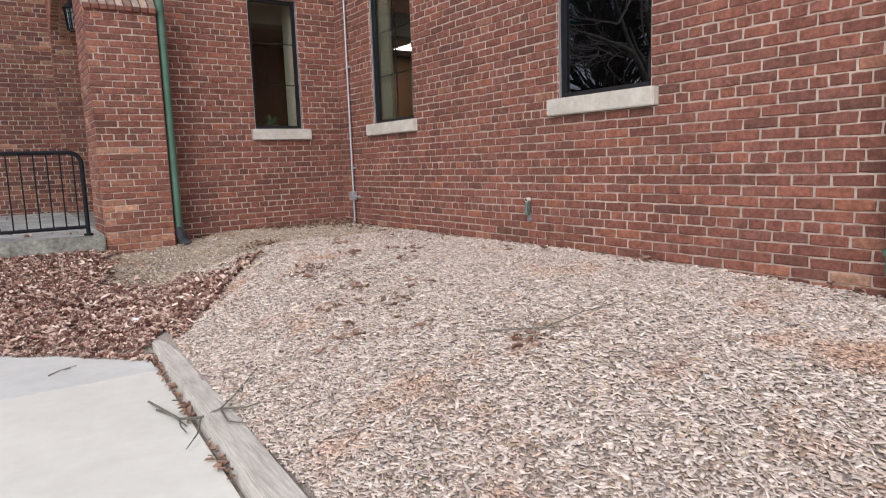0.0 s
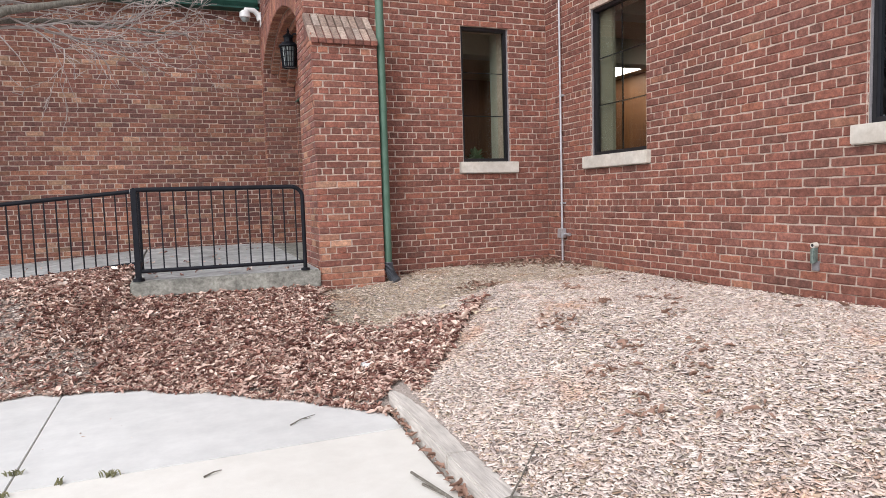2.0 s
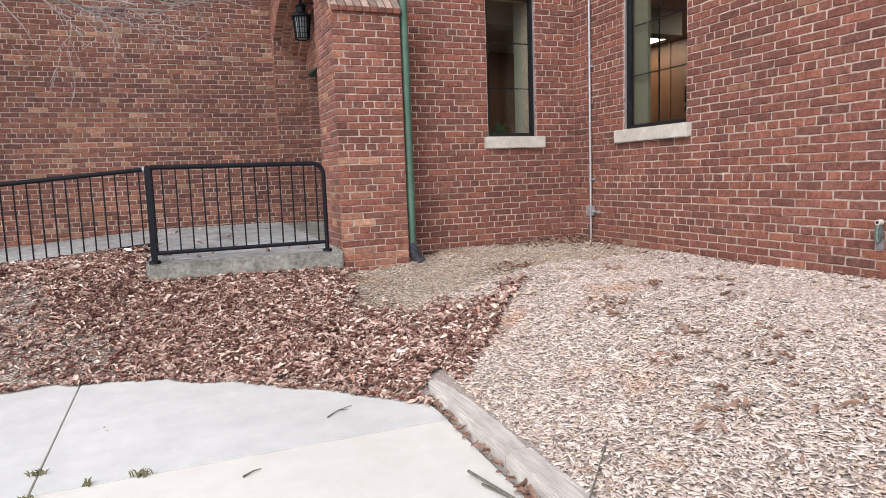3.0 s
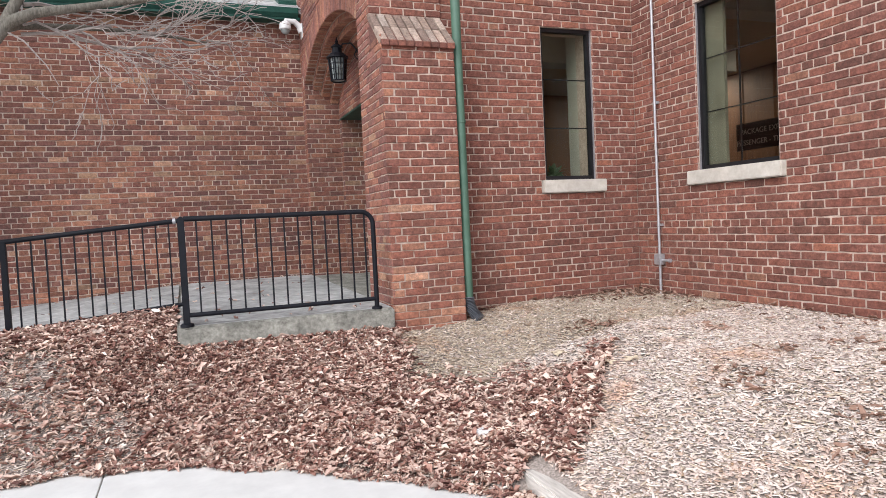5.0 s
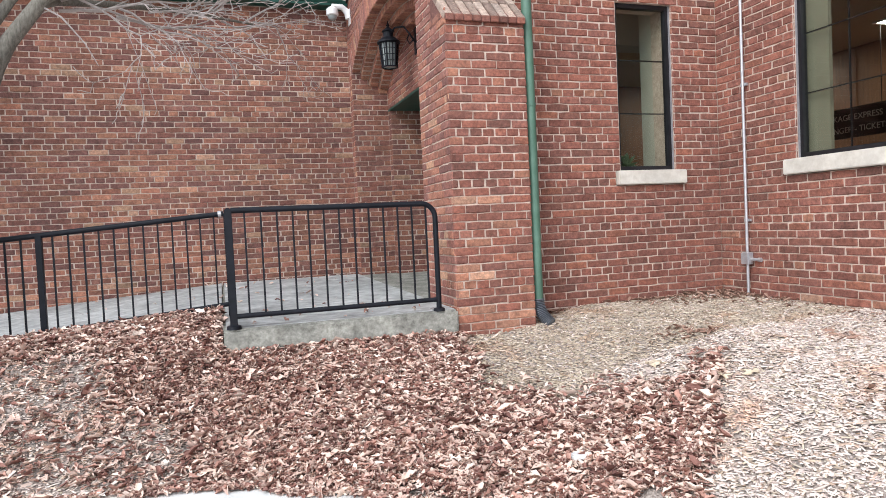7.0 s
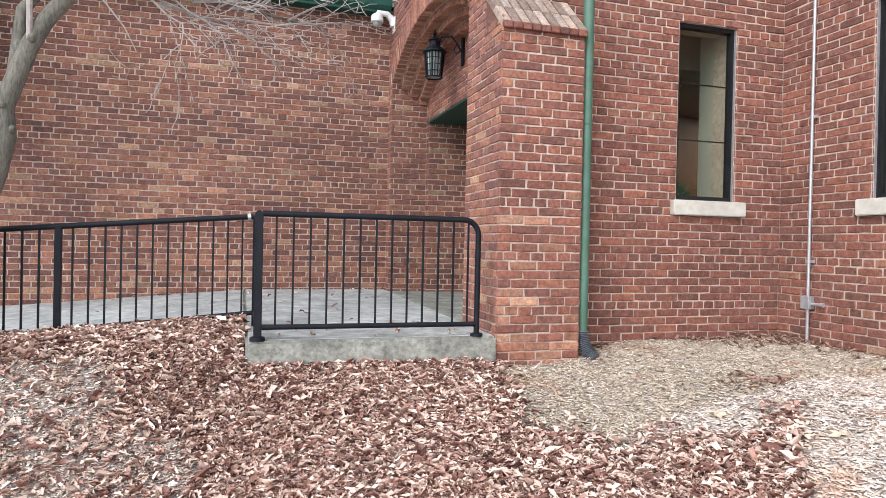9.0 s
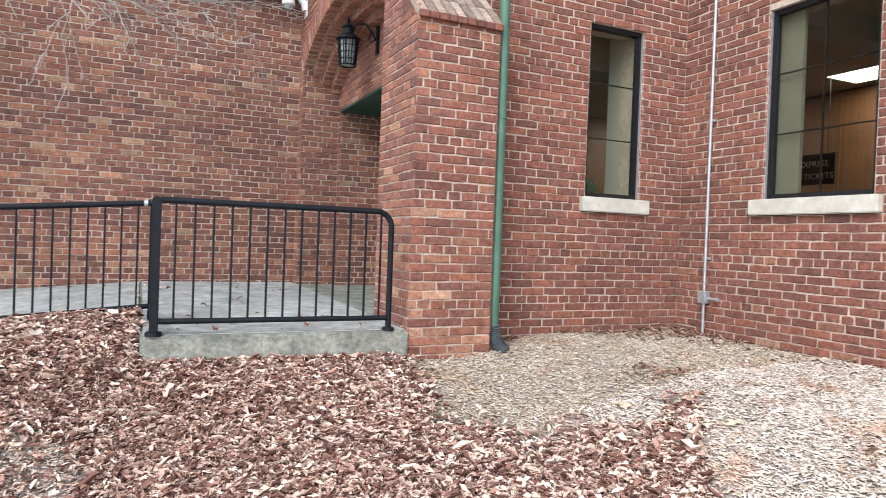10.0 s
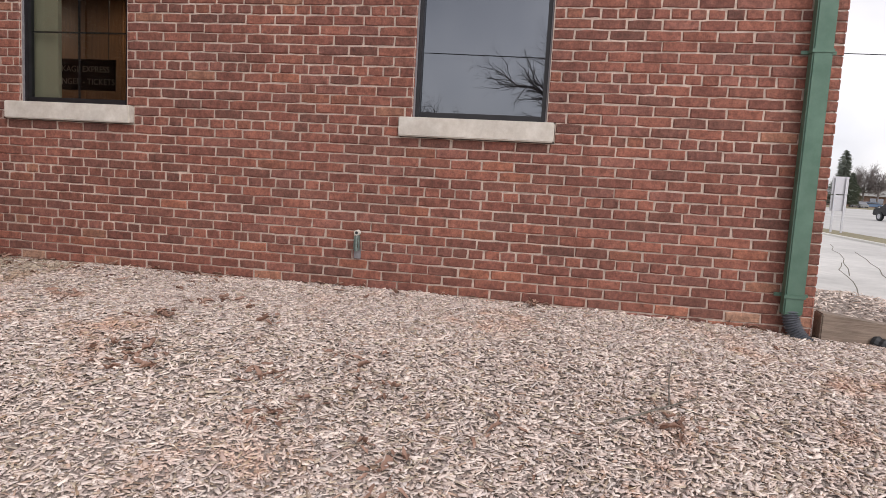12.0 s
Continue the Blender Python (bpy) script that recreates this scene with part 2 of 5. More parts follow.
class Shape:
    """Collects boxes, tubes and sheets for one mesh."""

    def __init__(self):
        self.v, self.f = [], []

    def add(self, verts, faces):
        n = len(self.v)
        self.v += [tuple(p) for p in verts]
        self.f += [tuple(i + n for i in q) for q in faces]
        return self

    def box(self, x0, x1, y0, y1, z0, z1, m=None):
        p = [Vector((x, y, z)) for z in (z0, z1) for y in (y0, y1) for x in (x0, x1)]
        if m is not None:
            p = [m @ q for q in p]
        return self.add(p, [(0, 2, 3, 1), (4, 5, 7, 6), (0, 1, 5, 4), (1, 3, 7, 5), (3, 2, 6, 7), (2, 0, 4, 6)])

    def tube(self, pts, radii, sides=8, caps=True):
        """A tube along the points, with a radius at each."""
        pts = [Vector(p) for p in pts]
        if not isinstance(radii, (list, tuple)):
            radii = [radii] * len(pts)
        verts, faces = [], []
        side = None
        for i, p in enumerate(pts):
            d = (pts[min(i + 1, len(pts) - 1)] - pts[max(i - 1, 0)]).normalized()
            if side is None:
                side = d.orthogonal().normalized()
            side = (side - d * side.dot(d)).normalized()
            up = d.cross(side)
            for k in range(sides):
                a = 2 * math.pi * (k + 0.5) / sides
                verts.append(p + radii[i] * (math.cos(a) * side + math.sin(a) * up))
        for i in range(len(pts) - 1):
            for k in range(sides):
                a, b = i * sides + k, i * sides + (k + 1) % sides
                faces.append((a, b, b + sides, a + sides))
        if caps:
            faces.append(tuple(reversed(range(sides))))
            faces.append(tuple(range((len(pts) - 1) * sides, len(pts) * sides)))
        return self.add(verts, faces)

    def prism(self, outline, axis, a, b):
        """An outline (two coordinates) drawn out along an axis from a to b."""
        put = {"x": lambda u, w, t: (t, u, w), "y": lambda u, w, t: (u, t, w), "z": lambda u, w, t: (u, w, t)}[axis]
        n = len(outline)
        verts = [put(u, w, a) for u, w in outline] + [put(u, w, b) for u, w in outline]
        faces = [(i, (i + 1) % n, n + (i + 1) % n, n + i) for i in range(n)] + [tuple(reversed(range(n))), tuple(range(n, 2 * n))]
        return self.add(verts, faces)

    def mesh(self, name, mat, smooth=False, bevel=0.0):
        me = bpy.data.meshes.new(name)
        bm = bmesh.new()
        vs = [bm.verts.new(p) for p in self.v]
        for q in self.f:
            try:
                bm.faces.new([vs[i] for i in q])
            except ValueError:
                pass
        bmesh.ops.recalc_face_normals(bm, faces=bm.faces)
        if bevel:
            es = [e for e in bm.edges if len(e.link_faces) == 2 and e.calc_face_angle(0) > 0.6]
            bmesh.ops.bevel(bm, geom=es, offset=bevel, segments=2, affect="EDGES", clamp_overlap=True)
        if smooth:
            for q in bm.faces:
                q.smooth = True
            for e in bm.edges:
                if len(e.link_faces) == 2 and e.calc_face_angle(0) > 0.7:
                    e.smooth = False
        bm.to_mesh(me)
        bm.free()
        me.materials.append(mat)
        return me


def part(name, shape, mat, parent=None, label="", smooth=False, bevel=0.0):
    ob = new(name, shape.mesh(name, mat, smooth, bevel))
    if parent:
        ob.parent = parent
    return tagged(ob, label)


def bulk(name, verts, faces, mat, parent=None):
    """One joined mesh of many small pieces, from arrays of corners and faces."""
    me = bpy.data.meshes.new(name)
    me.from_pydata(verts, [], faces)
    me.materials.append(mat)
    ob = new(name, me)
    if parent:
        ob.parent = parent
    return tagged(ob, kind="stuff")


def thing(name, label, category, group="", at=(0, 0, 0)):
    ob = new(name)
    ob.location = at
    ob.empty_display_size = 0.1
    return tagged(ob, label, category, group)


# ---- plan ----
XR, YB, YE = 3.22, 9.80, 3.085          # long wall facing west, back wall facing south, its free end
XP0, XP1, YP = 0.30, 0.99, 9.44        # pier
XI, YF = 0.77, 13.40                   # portal's inner wall, far wall
COURSE, LONG, Z0 = 0.0677, 0.22, 0.875 - 20 * 0.0677
THICK = 0.32
SILL = 1.015


def slab_edge(x):
    return 8.52 - 1.5 * min(max((x + 2.0) / 2.1, 0), 1.1) ** 1.6


def ground_height(x, y):
    # east bed: a rounded bank that climbs from the kerb timbers to the long wall
    a = -0.22 - 0.5 * (max(2.3 - x, 0) / 2.0) ** 1.6 - 0.05 * min(max((4.4 - y) / 1.2, 0), 1.2)
    a += 0.11 * min(max((y - 5.8) / 0.8, 0), 1) * min(max((2.3 - x) / 0.8, 0), 1) * min(max((x - 0.33) / 0.7, 1.25 * (y - 6.9), 0), 1)
    # leaf bank: climbs from the walk's rounded end to the landing
    edge = slab_edge(min(x, 0.1))
    b = -0.80 + 0.53 * min(max((y - edge) / (9.40 - edge), 0), 1.0) ** 1.1 + 0.10 * min(max((-x - 1.4) / 1.5, 0), 1) * min(max((y - 8.8) / 1.0, 0), 1)
    if x < -1.45:
        want = -0.015 - 0.075 * (-1.45 - x)
        b += (want - b) * max(1 - max(10.05 - y, 0) / 0.8, 0) * min((-1.45 - x) / 0.04, 1)
        if y > 10.09:
            b = -0.5
    k = 0.08
    h = max(k - abs(a - b), 0) / k
    z = max(a, b) + h * h * k * 0.25
    # hollow at the pier's foot
    z -= 0.05 * math.exp(-((x - 0.5) / 0.4) ** 2 - ((y - 9.4) / 0.3) ** 2)
    if x < 0.29 and y < (6.98 if x > 0.13 else slab_edge(x) - 0.04):
        z = min(z, -0.84)
    if x > XR + 0.05 or y < 1.5:
        z = -0.84
    return z


def yard_noise(x, y):
    return 0.018 * noise.noise((x * 1.3, y * 1.3, 0.0)) + 0.008 * noise.noise((x * 5, y * 5, 3.0))

# ---- brickwork ----


def cut(spans, a, b):
    out = []
    for s, e in spans:
        if b <= s or a >= e:
            out.append((s, e))
        else:
            if a - s > 0.012:
                out.append((s, a))
            if e - b > 0.012:
                out.append((b, e))
    return out


def brick_mesh(length, height=0.0598, depth=0.013, c=0.0055):
    """A brick's face with worn arrises: lies in the plane of u (x) and z, and stands out towards -y."""
    l, h = length / 2, height / 2
    m = l * 0.36
    ring = [(-l, -h), (-m, -h), (m, -h), (l, -h), (l, h), (m, h), (-m, h), (-l, h)]
    v = [(x, depth, z) for x, z in ring]
    for out, inset in ((c, 0.0), (0.0, c)):
        v += [(x - math.copysign(inset + (0.002 if abs(x) == l else 0), x), out, z - math.copysign(inset + (0.0018 if abs(x) == l else 0), z)) for x, z in ring]
    f = [tuple(range(16, 24))]
    for i in range(8):
        j = (i + 1) % 8
        f += [(i, j, 8 + j, 8 + i), (8 + i, 8 + j, 16 + j, 16 + i)]
    return v, f


def worn(v, r):
    """The same brick with its arrises knocked about by a few millimetres."""
    return v[:8] + [(p[0] + r.uniform(-.003, .003), p[1] + r.uniform(-0.0005, .003), p[2] + r.uniform(-.003, .003)) for p in v[8:]]


PIECE = {}


def piece_mesh(length, mat, variant=0):
    key = (round(length, 3), mat.name, variant)
    if key not in PIECE:
        me = bpy.data.meshes.new("brick")
        v, f = brick_mesh(length)
        v = worn(v, random.Random(variant))
        me.from_pydata(v, [], f)
        me.materials.append(mat)
        PIECE[key] = me
    return PIECE[key]


def brickwork(parent, frame_m, u0, u1, z0, z1, mat, holes=(), near=None, seed=1, start=0.0, special=None, long_=LONG):
    """Courses of brick on a face. frame_m puts (u, out, z) into the world; holes are (u0, u1, z0, z1) or a function of z;
    near is the (u0, u1, z0, z1) whose whole bricks become parts of their own; the rest is one joined part."""
    rnd = random.Random(seed)
    verts, faces, extra_v, extra_f, count = [], [], [], [], 0
    k0, k1 = math.floor((z0 - Z0) / COURSE), math.ceil((z1 - Z0) / COURSE)
    for k in range(k0, k1):
        za = Z0 + k * COURSE
        zm = za + COURSE / 2
        if zm > z1 or zm < z0:
            continue
        spans = [(u0, u1)]
        for h in holes:
            if callable(h):
                r = h(zm)
                if r:
                    spans = cut(spans, *r)
            elif h[2] - 0.02 < zm < h[3] + 0.02:
                spans = cut(spans, h[0], h[1])
        header = k % 6 == 2
        pitch = long_ / 2 if header else long_
        off = start + (0.055 if header else (long_ / 2 if k % 2 else 0.0)) + rnd.uniform(-0.012, 0.012)
        for s, e in spans:
            joints = [s]
            u = off + pitch * math.ceil((s - off) / pitch)
            while u < e:
                if u - joints[-1] > 0.045 and e - u > 0.045:
                    joints.append(u + rnd.uniform(-0.005, 0.005))
                u += pitch
            joints.append(e)
            for a, b in zip(joints, joints[1:]):
                w = b - a - 0.009
                if w < 0.012:
                    continue
                um = (a + b) / 2
                out = rnd.uniform(-0.0025, 0.002)
                dz, tilt = rnd.uniform(-0.0025, 0.0025), rnd.uniform(-0.008, 0.008)
                m = frame_m @ pose(um, out, zm + dz) @ pose(0, 0, 0, 0, math.degrees(tilt), 0)
                odd = special and special(um, zm, rnd)
                whole = abs(w - (pitch - 0.009)) < 0.012
                if near and whole and count < 300 and near[0] < um < near[1] and near[2] < zm < near[3]:
                    ob = new("brick", piece_mesh(pitch - 0.009, M_BRICK_ORANGE if odd else mat, rnd.randrange(7)))
                    ob.parent = parent
                    ob.matrix_local = m
                    count += 1
                    continue
                v, f = brick_mesh(w)
                v = worn(v, rnd)
                vv, ff = (extra_v, extra_f) if odd else (verts, faces)
                n = len(vv)
                vv += [tuple(m @ Vector(p)) for p in v]
                ff += [tuple(i + n for i in q) for q in f]
    bulk("brickwork", verts, faces, mat, parent)
    if extra_f:
        bulk("orange_brickwork", extra_v, extra_f, M_BRICK_ORANGE, parent)


def wall_boxes(shape, frame_m, u0, u1, z0, z1, holes, back):
    """The body of a wall behind its brick face, with openings right through it. The mortar's face lies 8 mm behind the bricks'."""
    us = sorted({u0, u1, *[h[0] for h in holes], *[h[1] for h in holes]})
    for a, b in zip(us, us[1:]):
        zs = [(z0, z1)]
        for h in holes:
            if h[0] < b - 1e-6 and h[1] > a + 1e-6:
                zs = cut(zs, h[2], h[3])
        for s, e in zs:
            shape.box(a, b, 0.008, back, s, e, frame_m)


# frames of the faces: u along the wall, +y into the wall
F_RIGHT = Matrix(((0, 1, 0, XR), (-1, 0, 0, YB), (0, 0, 1, 0), (0, 0, 0, 1)))     # u = YB - y, in = +x
F_BACK = Matrix.Translation((0, YB, 0))                                            # u = x, in = +y
F_PIERS = Matrix.Translation((0, YP, 0))
F_WEST = Matrix(((0, 1, 0, XP0), (-1, 0, 0, YF), (0, 0, 1, 0), (0, 0, 0, 1)))      # u = YF - y
F_FAR = Matrix.Translation((0, YF, 0))
F_END = Matrix(((1, 0, 0, 0), (0, 1, 0, YE), (0, 0, 1, 0), (0, 0, 0, 1)))

TOP = 4.6
W1 = (2.10, 2.715, SILL, 2.57)
W2 = (YB - 8.89, YB - 7.965, SILL, 2.585)
W3 = (YB - 5.765, YB - 4.845, SILL, 2.585)
SILLS = {"1": (2.05, 2.81), "2": (YB - 8.995, YB - 7.905), "3": (YB - 5.85, YB - 4.785)}


def sill_hole(s):
    return (s[0], s[1], SILL - 0.14, SILL)


def foot(um, zm, rnd):
    return zm < -0.12 and rnd.random() < 0.22


def far_odd(um, zm, rnd):
    return rnd.random() < (0.34 if zm < 0.45 else 0.09)


def pier_odd(um, zm, rnd):
    return (um < 0.52 and -0.06 < zm < 0.2 and rnd.random() < 0.85) or (zm < -0.02 and rnd.random() < 0.4) or (um < 0.5 and zm < 1.0 and rnd.random() < 0.12) or (rnd.random() < 0.03)


wall_east = tagged(new("wall_east"), "long red brick wall with two windows", "wall", kind="structure")
s = Shape()
wall_boxes(s, F_RIGHT, 0, YB - YE - 0.008, -1.2, TOP, [W2, W3, sill_hole(SILLS["2"]), sill_hole(SILLS["3"])], THICK)
part("wall_core", s, M_MORTAR, wall_east)
wall_back = tagged(new("wall_north"), "red brick wall with one narrow window", "wall", kind="structure")
s = Shape()
wall_boxes(s, F_BACK, XP0 + 0.2, XR + 0.1, -1.2, TOP, [W1, sill_hole(SILLS["1"])], THICK)
part("wall_core", s, M_MORTAR, wall_back)

# pier with its sloping brick cap
pier = tagged(new("wall_pier"), "red brick buttress pier with a sloping brick cap", "pier", kind="structure")
s = Shape()
s.box(XP0 + 0.008, XP1 - 0.008, YP + 0.008, YB - 0.013, -1.2, 2.25)
s.box(XP0 + 0.008, XP1 + 0.02, YB - 0.012, YB + 0.42, -1.2, TOP)
part("wall_core", s, M_MORTAR, pier)

# portal wall with a segmental arch in four receding orders
AY0, AY1, AZ, ARISE = 10.22, 13.20, 2.64, 0.42
AC = (AY0 + AY1) / 2
AH = (AY1 - AY0) / 2
AR = (AH * AH + ARISE * ARISE) / (2 * ARISE)


def arch_z(y, lower=0.0):
    """Height of the arch's underside over the plan's y."""
    return AZ + ARISE - AR + math.sqrt(max((AR - lower) ** 2 - (y - AC) ** 2, 0))


portal = tagged(new("wall_portal"), "brick entrance portal with a recessed segmental arch", "portal", kind="structure")
s = Shape()
n = 24
for i in range(n):
    ya, yb = AY0 + (AY1 - AY0) * i / n, AY0 + (AY1 - AY0) * (i + 1) / n
    for d in range(4):
        low = 0.075 * d
        za, zb = arch_z(ya, low) + 0.0, arch_z(yb, low) + 0.0
        xa, xb = XP0 + 0.008 + 0.117 * d, XP0 + 0.008 + 0.117 * (d + 1)
        za, zb = max(za, AZ - low) + 0.008, max(zb, AZ - low) + 0.008
        s.add([(xa, ya, za), (xb, ya, za), (xb, yb, zb), (xa, yb, zb), (xa, ya, TOP), (xb, ya, TOP), (xb, yb, TOP), (xa, yb, TOP)],
              [(0, 1, 2, 3), (4, 5, 6, 7), (0, 3, 7, 4), (1, 2, 6, 5), (0, 1, 5, 4), (2, 3, 7, 6)])
s.box(XP0 + 0.008, XI + 0.6, AY1 + 0.008, YF + 0.5, -1.2, TOP)
s.box(XI + 0.008, XI + 0.25, AY0 - 0.1, AY1 + 0.1, 2.16, TOP)           # tympanum
s.box(XI + 0.008, XI + 0.6, AY1 - 0.113, AY1 + 0.1, -0.2, 2.16)
s.box(XI + 0.6, XI + 0.7, AY0 - 0.4, AY1 + 0.4, -0.2, TOP)
part("wall_core", s, M_MORTAR, portal)
# soldier bricks of the four orders
sv, sf, ov, of_ = [], [], [], []
rnd = random.Random(5)
for d in range(4):
    low = 0.075 * d
    m = int((AY1 - AY0) / 0.074)
    for i in range(m):
        y = AY0 + (AY1 - AY0) * (i + 0.5) / m
        slope = math.asin((y - AC) / (AR - low))
        z = arch_z(y, low)
        x = XP0 + 0.117 * d
        high = 0.30 if d == 0 else 0.075
        v, f = brick_mesh(0.064, high - 0.008, 0.05, 0.005)
        fm = Matrix.Translation((x + rnd.uniform(-.002, .002), y, z)) @ Matrix.Rotation(-slope, 4, "X") @ Matrix(((0, 1, 0, 0), (-1, 0, 0, 0), (0, 0, 1, high / 2), (0, 0, 0, 1)))
        # inner orders join the orange bricks, a colour that brightens the dim arch
        ss, ff = (sv, sf) if d == 0 else (ov, of_)
        k = len(ss)
        ss += [tuple(fm @ Vector(p)) for p in v]
        ff += [tuple(j + k for j in q) for q in f]
        # underside of each order, its orange colour standing in for bounced light
        ss, ff = ov, of_
        v, f = brick_mesh(0.064, 0.109, 0.02, 0.005)
        fm = Matrix.Translation((x + 0.059, y, z)) @ Matrix.Rotation(-slope, 4, "X") @ Matrix(((0, 0, 1, 0), (1, 0, 0, 0), (0, 1, 0, 0), (0, 0, 0, 1)))
        k = len(ss)
        ss += [tuple(fm @ Vector(p)) for p in v]
        ff += [tuple(j + k for j in q) for q in f]
bulk("arch_bricks", sv, sf, M_BRICK_PORTAL, portal)
bulk("arch_soffit_bricks", ov, of_, M_BRICK_ORANGE, portal)
s = Shape().box(XI - 0.004, XI + 0.6, AY0 - 0.3, AY1 - 0.02, 2.135, 2.165)
part("lintel_soffit", s, M_GREEN_DARK, portal, "dark green painted lintel plate", bevel=0.003)
s = Shape().box(XI + 0.5, XI + 0.55, AY0 + 0.3, AY1 - 0.5, -0.1, 2.135)
part("door_panel", s, M_GREEN_DARK, portal, "dark door in the recess")

wall_far = tagged(new("wall_far"), "mottled red and orange brick wall under the eaves", "wall", kind="structure")
part("wall_core", Shape().box(-4.45, XP0 + 0.1, YF + 0.0075, YF + 0.32, -1.2, 3.62), M_MORTAR, wall_far)

# ---- windows ----


def window(name, fm, hole, sill, label, glass, bars):
    """A fixed light in a dark metal frame set back in its opening, on a stone sill."""
    w = tagged(new(name), label, "window", kind="structure")
    a, b, z0, z1 = hole
    t, d0, d1 = 0.04, 0.045, 0.11
    s = Shape()
    s.box(a, a + t, d0, d1, z0, z1, fm).box(b - t, b, d0, d1, z0, z1, fm).box(a + t, b - t, d0, d1, z0, z0 + t, fm).box(a + t, b - t, d0, d1, z1 - t, z1, fm)
    part("window_frame", s, M_FRAME, w, bevel=0.004)
    s = Shape()
    for c, e in ((a, a + 0.012), (b - 0.012, b)):
        s.box(c, e, d0 - 0.014, d0 - 0.002, z0, z1 - 0.002, fm)
    part("sealant_bead", s, M_SEAL, w)
    pane = part("pane", Shape().box(a + t, b - t, 0.078, 0.084, z0 + t, z1 - t, fm), glass, w)
    pane.visible_shadow = False
    for kind, p in bars:
        s = Shape()
        if kind == "h":
            s.box(a + t, b - t, 0.087, 0.102, p - 0.005, p + 0.005, fm)
        else:
            s.box(p - 0.005, p + 0.005, 0.0875, 0.1015, z0 + t, z1 - t, fm)
        part("glazing_bar", s, M_FRAME, w)
    s = Shape().box(sill[0] + 0.004, sill[1] - 0.004, -0.045, 0.17, SILL - 0.135, SILL - 0.003, fm)
    part("window_sill", s, M_STONE, w, "pale limestone sill", bevel=0.008)
    return w


BARS = [("h", 2.055), ("h", 1.555)]
window("window_1", F_BACK, W1, SILLS["1"], "narrow fixed window in dark frame with stone sill", M_GLASS, BARS)
window("window_2", F_RIGHT, W2, SILLS["2"], "fixed window in dark frame showing a lit office", M_GLASS, BARS + [("v", YB - 8.44)])
window("window_3", F_RIGHT, W3, SILLS["3"], "tinted window reflecting sky and bare trees", M_GLASS_DARK, [])

# ---- ground ----


def axis_steps(far0, a, b, step, far1):
    out = [far0, far0 / 3, a - 12, a - 5, a - 2, a - 0.6]
    k = int(round((b - a) / step))
    out += [a + (b - a) * i / k for i in range(k + 1)]
    return out + [b + 0.6, b + 2, b + 5, b + 12, far1 / 3, far1]


gx, gy = axis_steps(-600, -6.0, 3.3, 0.075, 600), axis_steps(-600, 0.5, 10.6, 0.075, 600)
gv, gf = [], []
for y in gy:
    for x in gx:
        inside = -6 <= x <= 3.3 and 0.5 <= y <= 10.6
        gv.append((x, y, ground_height(x, y) + yard_noise(x, y) if inside else -0.84))
for j in range(len(gy) - 1):
    for i in range(len(gx) - 1):
        a = j * len(gx) + i
        gf.append((a, a + 1, a + 1 + len(gx), a + len(gx)))
me = bpy.data.meshes.new("ground")
me.from_pydata(gv, [], gf)
M_SOIL = surface("mulch_bed", (0.10, 0.08, 0.068), (0.62, 0.53, 0.475), 85, 0.95, 0, 1.0, (1.0, 0.8), None, 110)
me.materials.append(M_SOIL)
for q in me.polygons:
    q.use_smooth = True
tagged(new("ground", me), "mulch-covered ground sloping up to the walls", "ground", kind="structure")

# concrete walk: three slabs with a rounded far edge
SLAB_Z = -0.808


walk_slabs = tagged(new("pavement"), "pale concrete walk with joints and a rounded end", "pavement", kind="structure")


def kerb_line(y):
    return 0.165 + 0.045 * (y - 5.8)


def slab(x0, x1, y0, y1f, mat):
    """One bay of the walk; where x1 is None it runs up to the line of the kerb timbers."""
    xe = kerb_line(y0) if x1 is None else x1
    xf = min(kerb_line(y1f(0.13)), 0.19) if x1 is None else x1
    xs = [x0 + (xf - x0) * i / 18 for i in range(19)]
    out = [(x0, y0), (xe, y0)] + [(x, y1f(x)) for x in reversed(xs)]
    part("slab", Shape().prism(out, "z", -1.05, SLAB_Z), mat, walk_slabs, bevel=0.0035)


slab(-5.5, -1.925, 6.5565, slab_edge, M_CONCRETE_GREY)
slab(-1.918, None, 6.5565, slab_edge, M_CONCRETE_GREY)
slab(-5.5, -1.925, 1.2, lambda x: 6.549, M_CONCRETE)
slab(-1.918, None, 1.2, lambda x: 6.549, M_CONCRETE)
slab(-5.5, 0.0, -4.0, lambda x: 1.185, M_CONCRETE)
part("joint_filler", Shape().box(-1.95, -1.90, -3, 8.1, -1.03, SLAB_Z - 0.006).box(-5.4, 0.17, 6.53, 6.58, -1.03, SLAB_Z - 0.004), M_GAP, walk_slabs)

# kerb timbers


def timber(name, label, a, b, width, height, top_a, top_b, mat, skew=0.0):
    """A weathered timber lying from a to b, its ends sawn off."""
    t = tagged(new(name), label, "timber", "kerb timbers")
    d = (Vector(b) - Vector(a)).normalized()
    side = Vector((d.y, -d.x, 0)) * width
    s = Shape()
    n = 14
    vs, fs = [], []
    for i in range(n + 1):
        p = Vector(a).lerp(Vector(b), i / n)
        z = top_a + (top_b - top_a) * i / n
        w = 0.004 * noise.noise((p.x * 9, p.y * 9, 1.0))
        sk = d * (skew if i == 0 else 0)
        for q, zz in ((p, z - height), (p + side + sk, z - height), (p + side + sk, z + w), (p, z - w)):
            vs.append((q.x + w, q.y, zz))
    for i in range(n):
        for k in range(4):
            x, y = i * 4 + k, i * 4 + (k + 1) % 4
            fs.append((x, y, y + 4, x + 4))
    fs += [(3, 2, 1, 0), (n * 4, n * 4 + 1, n * 4 + 2, n * 4 + 3)]
    s.add(vs, fs)
    part("beam", s, mat, t, bevel=0.008, smooth=True)
    return t


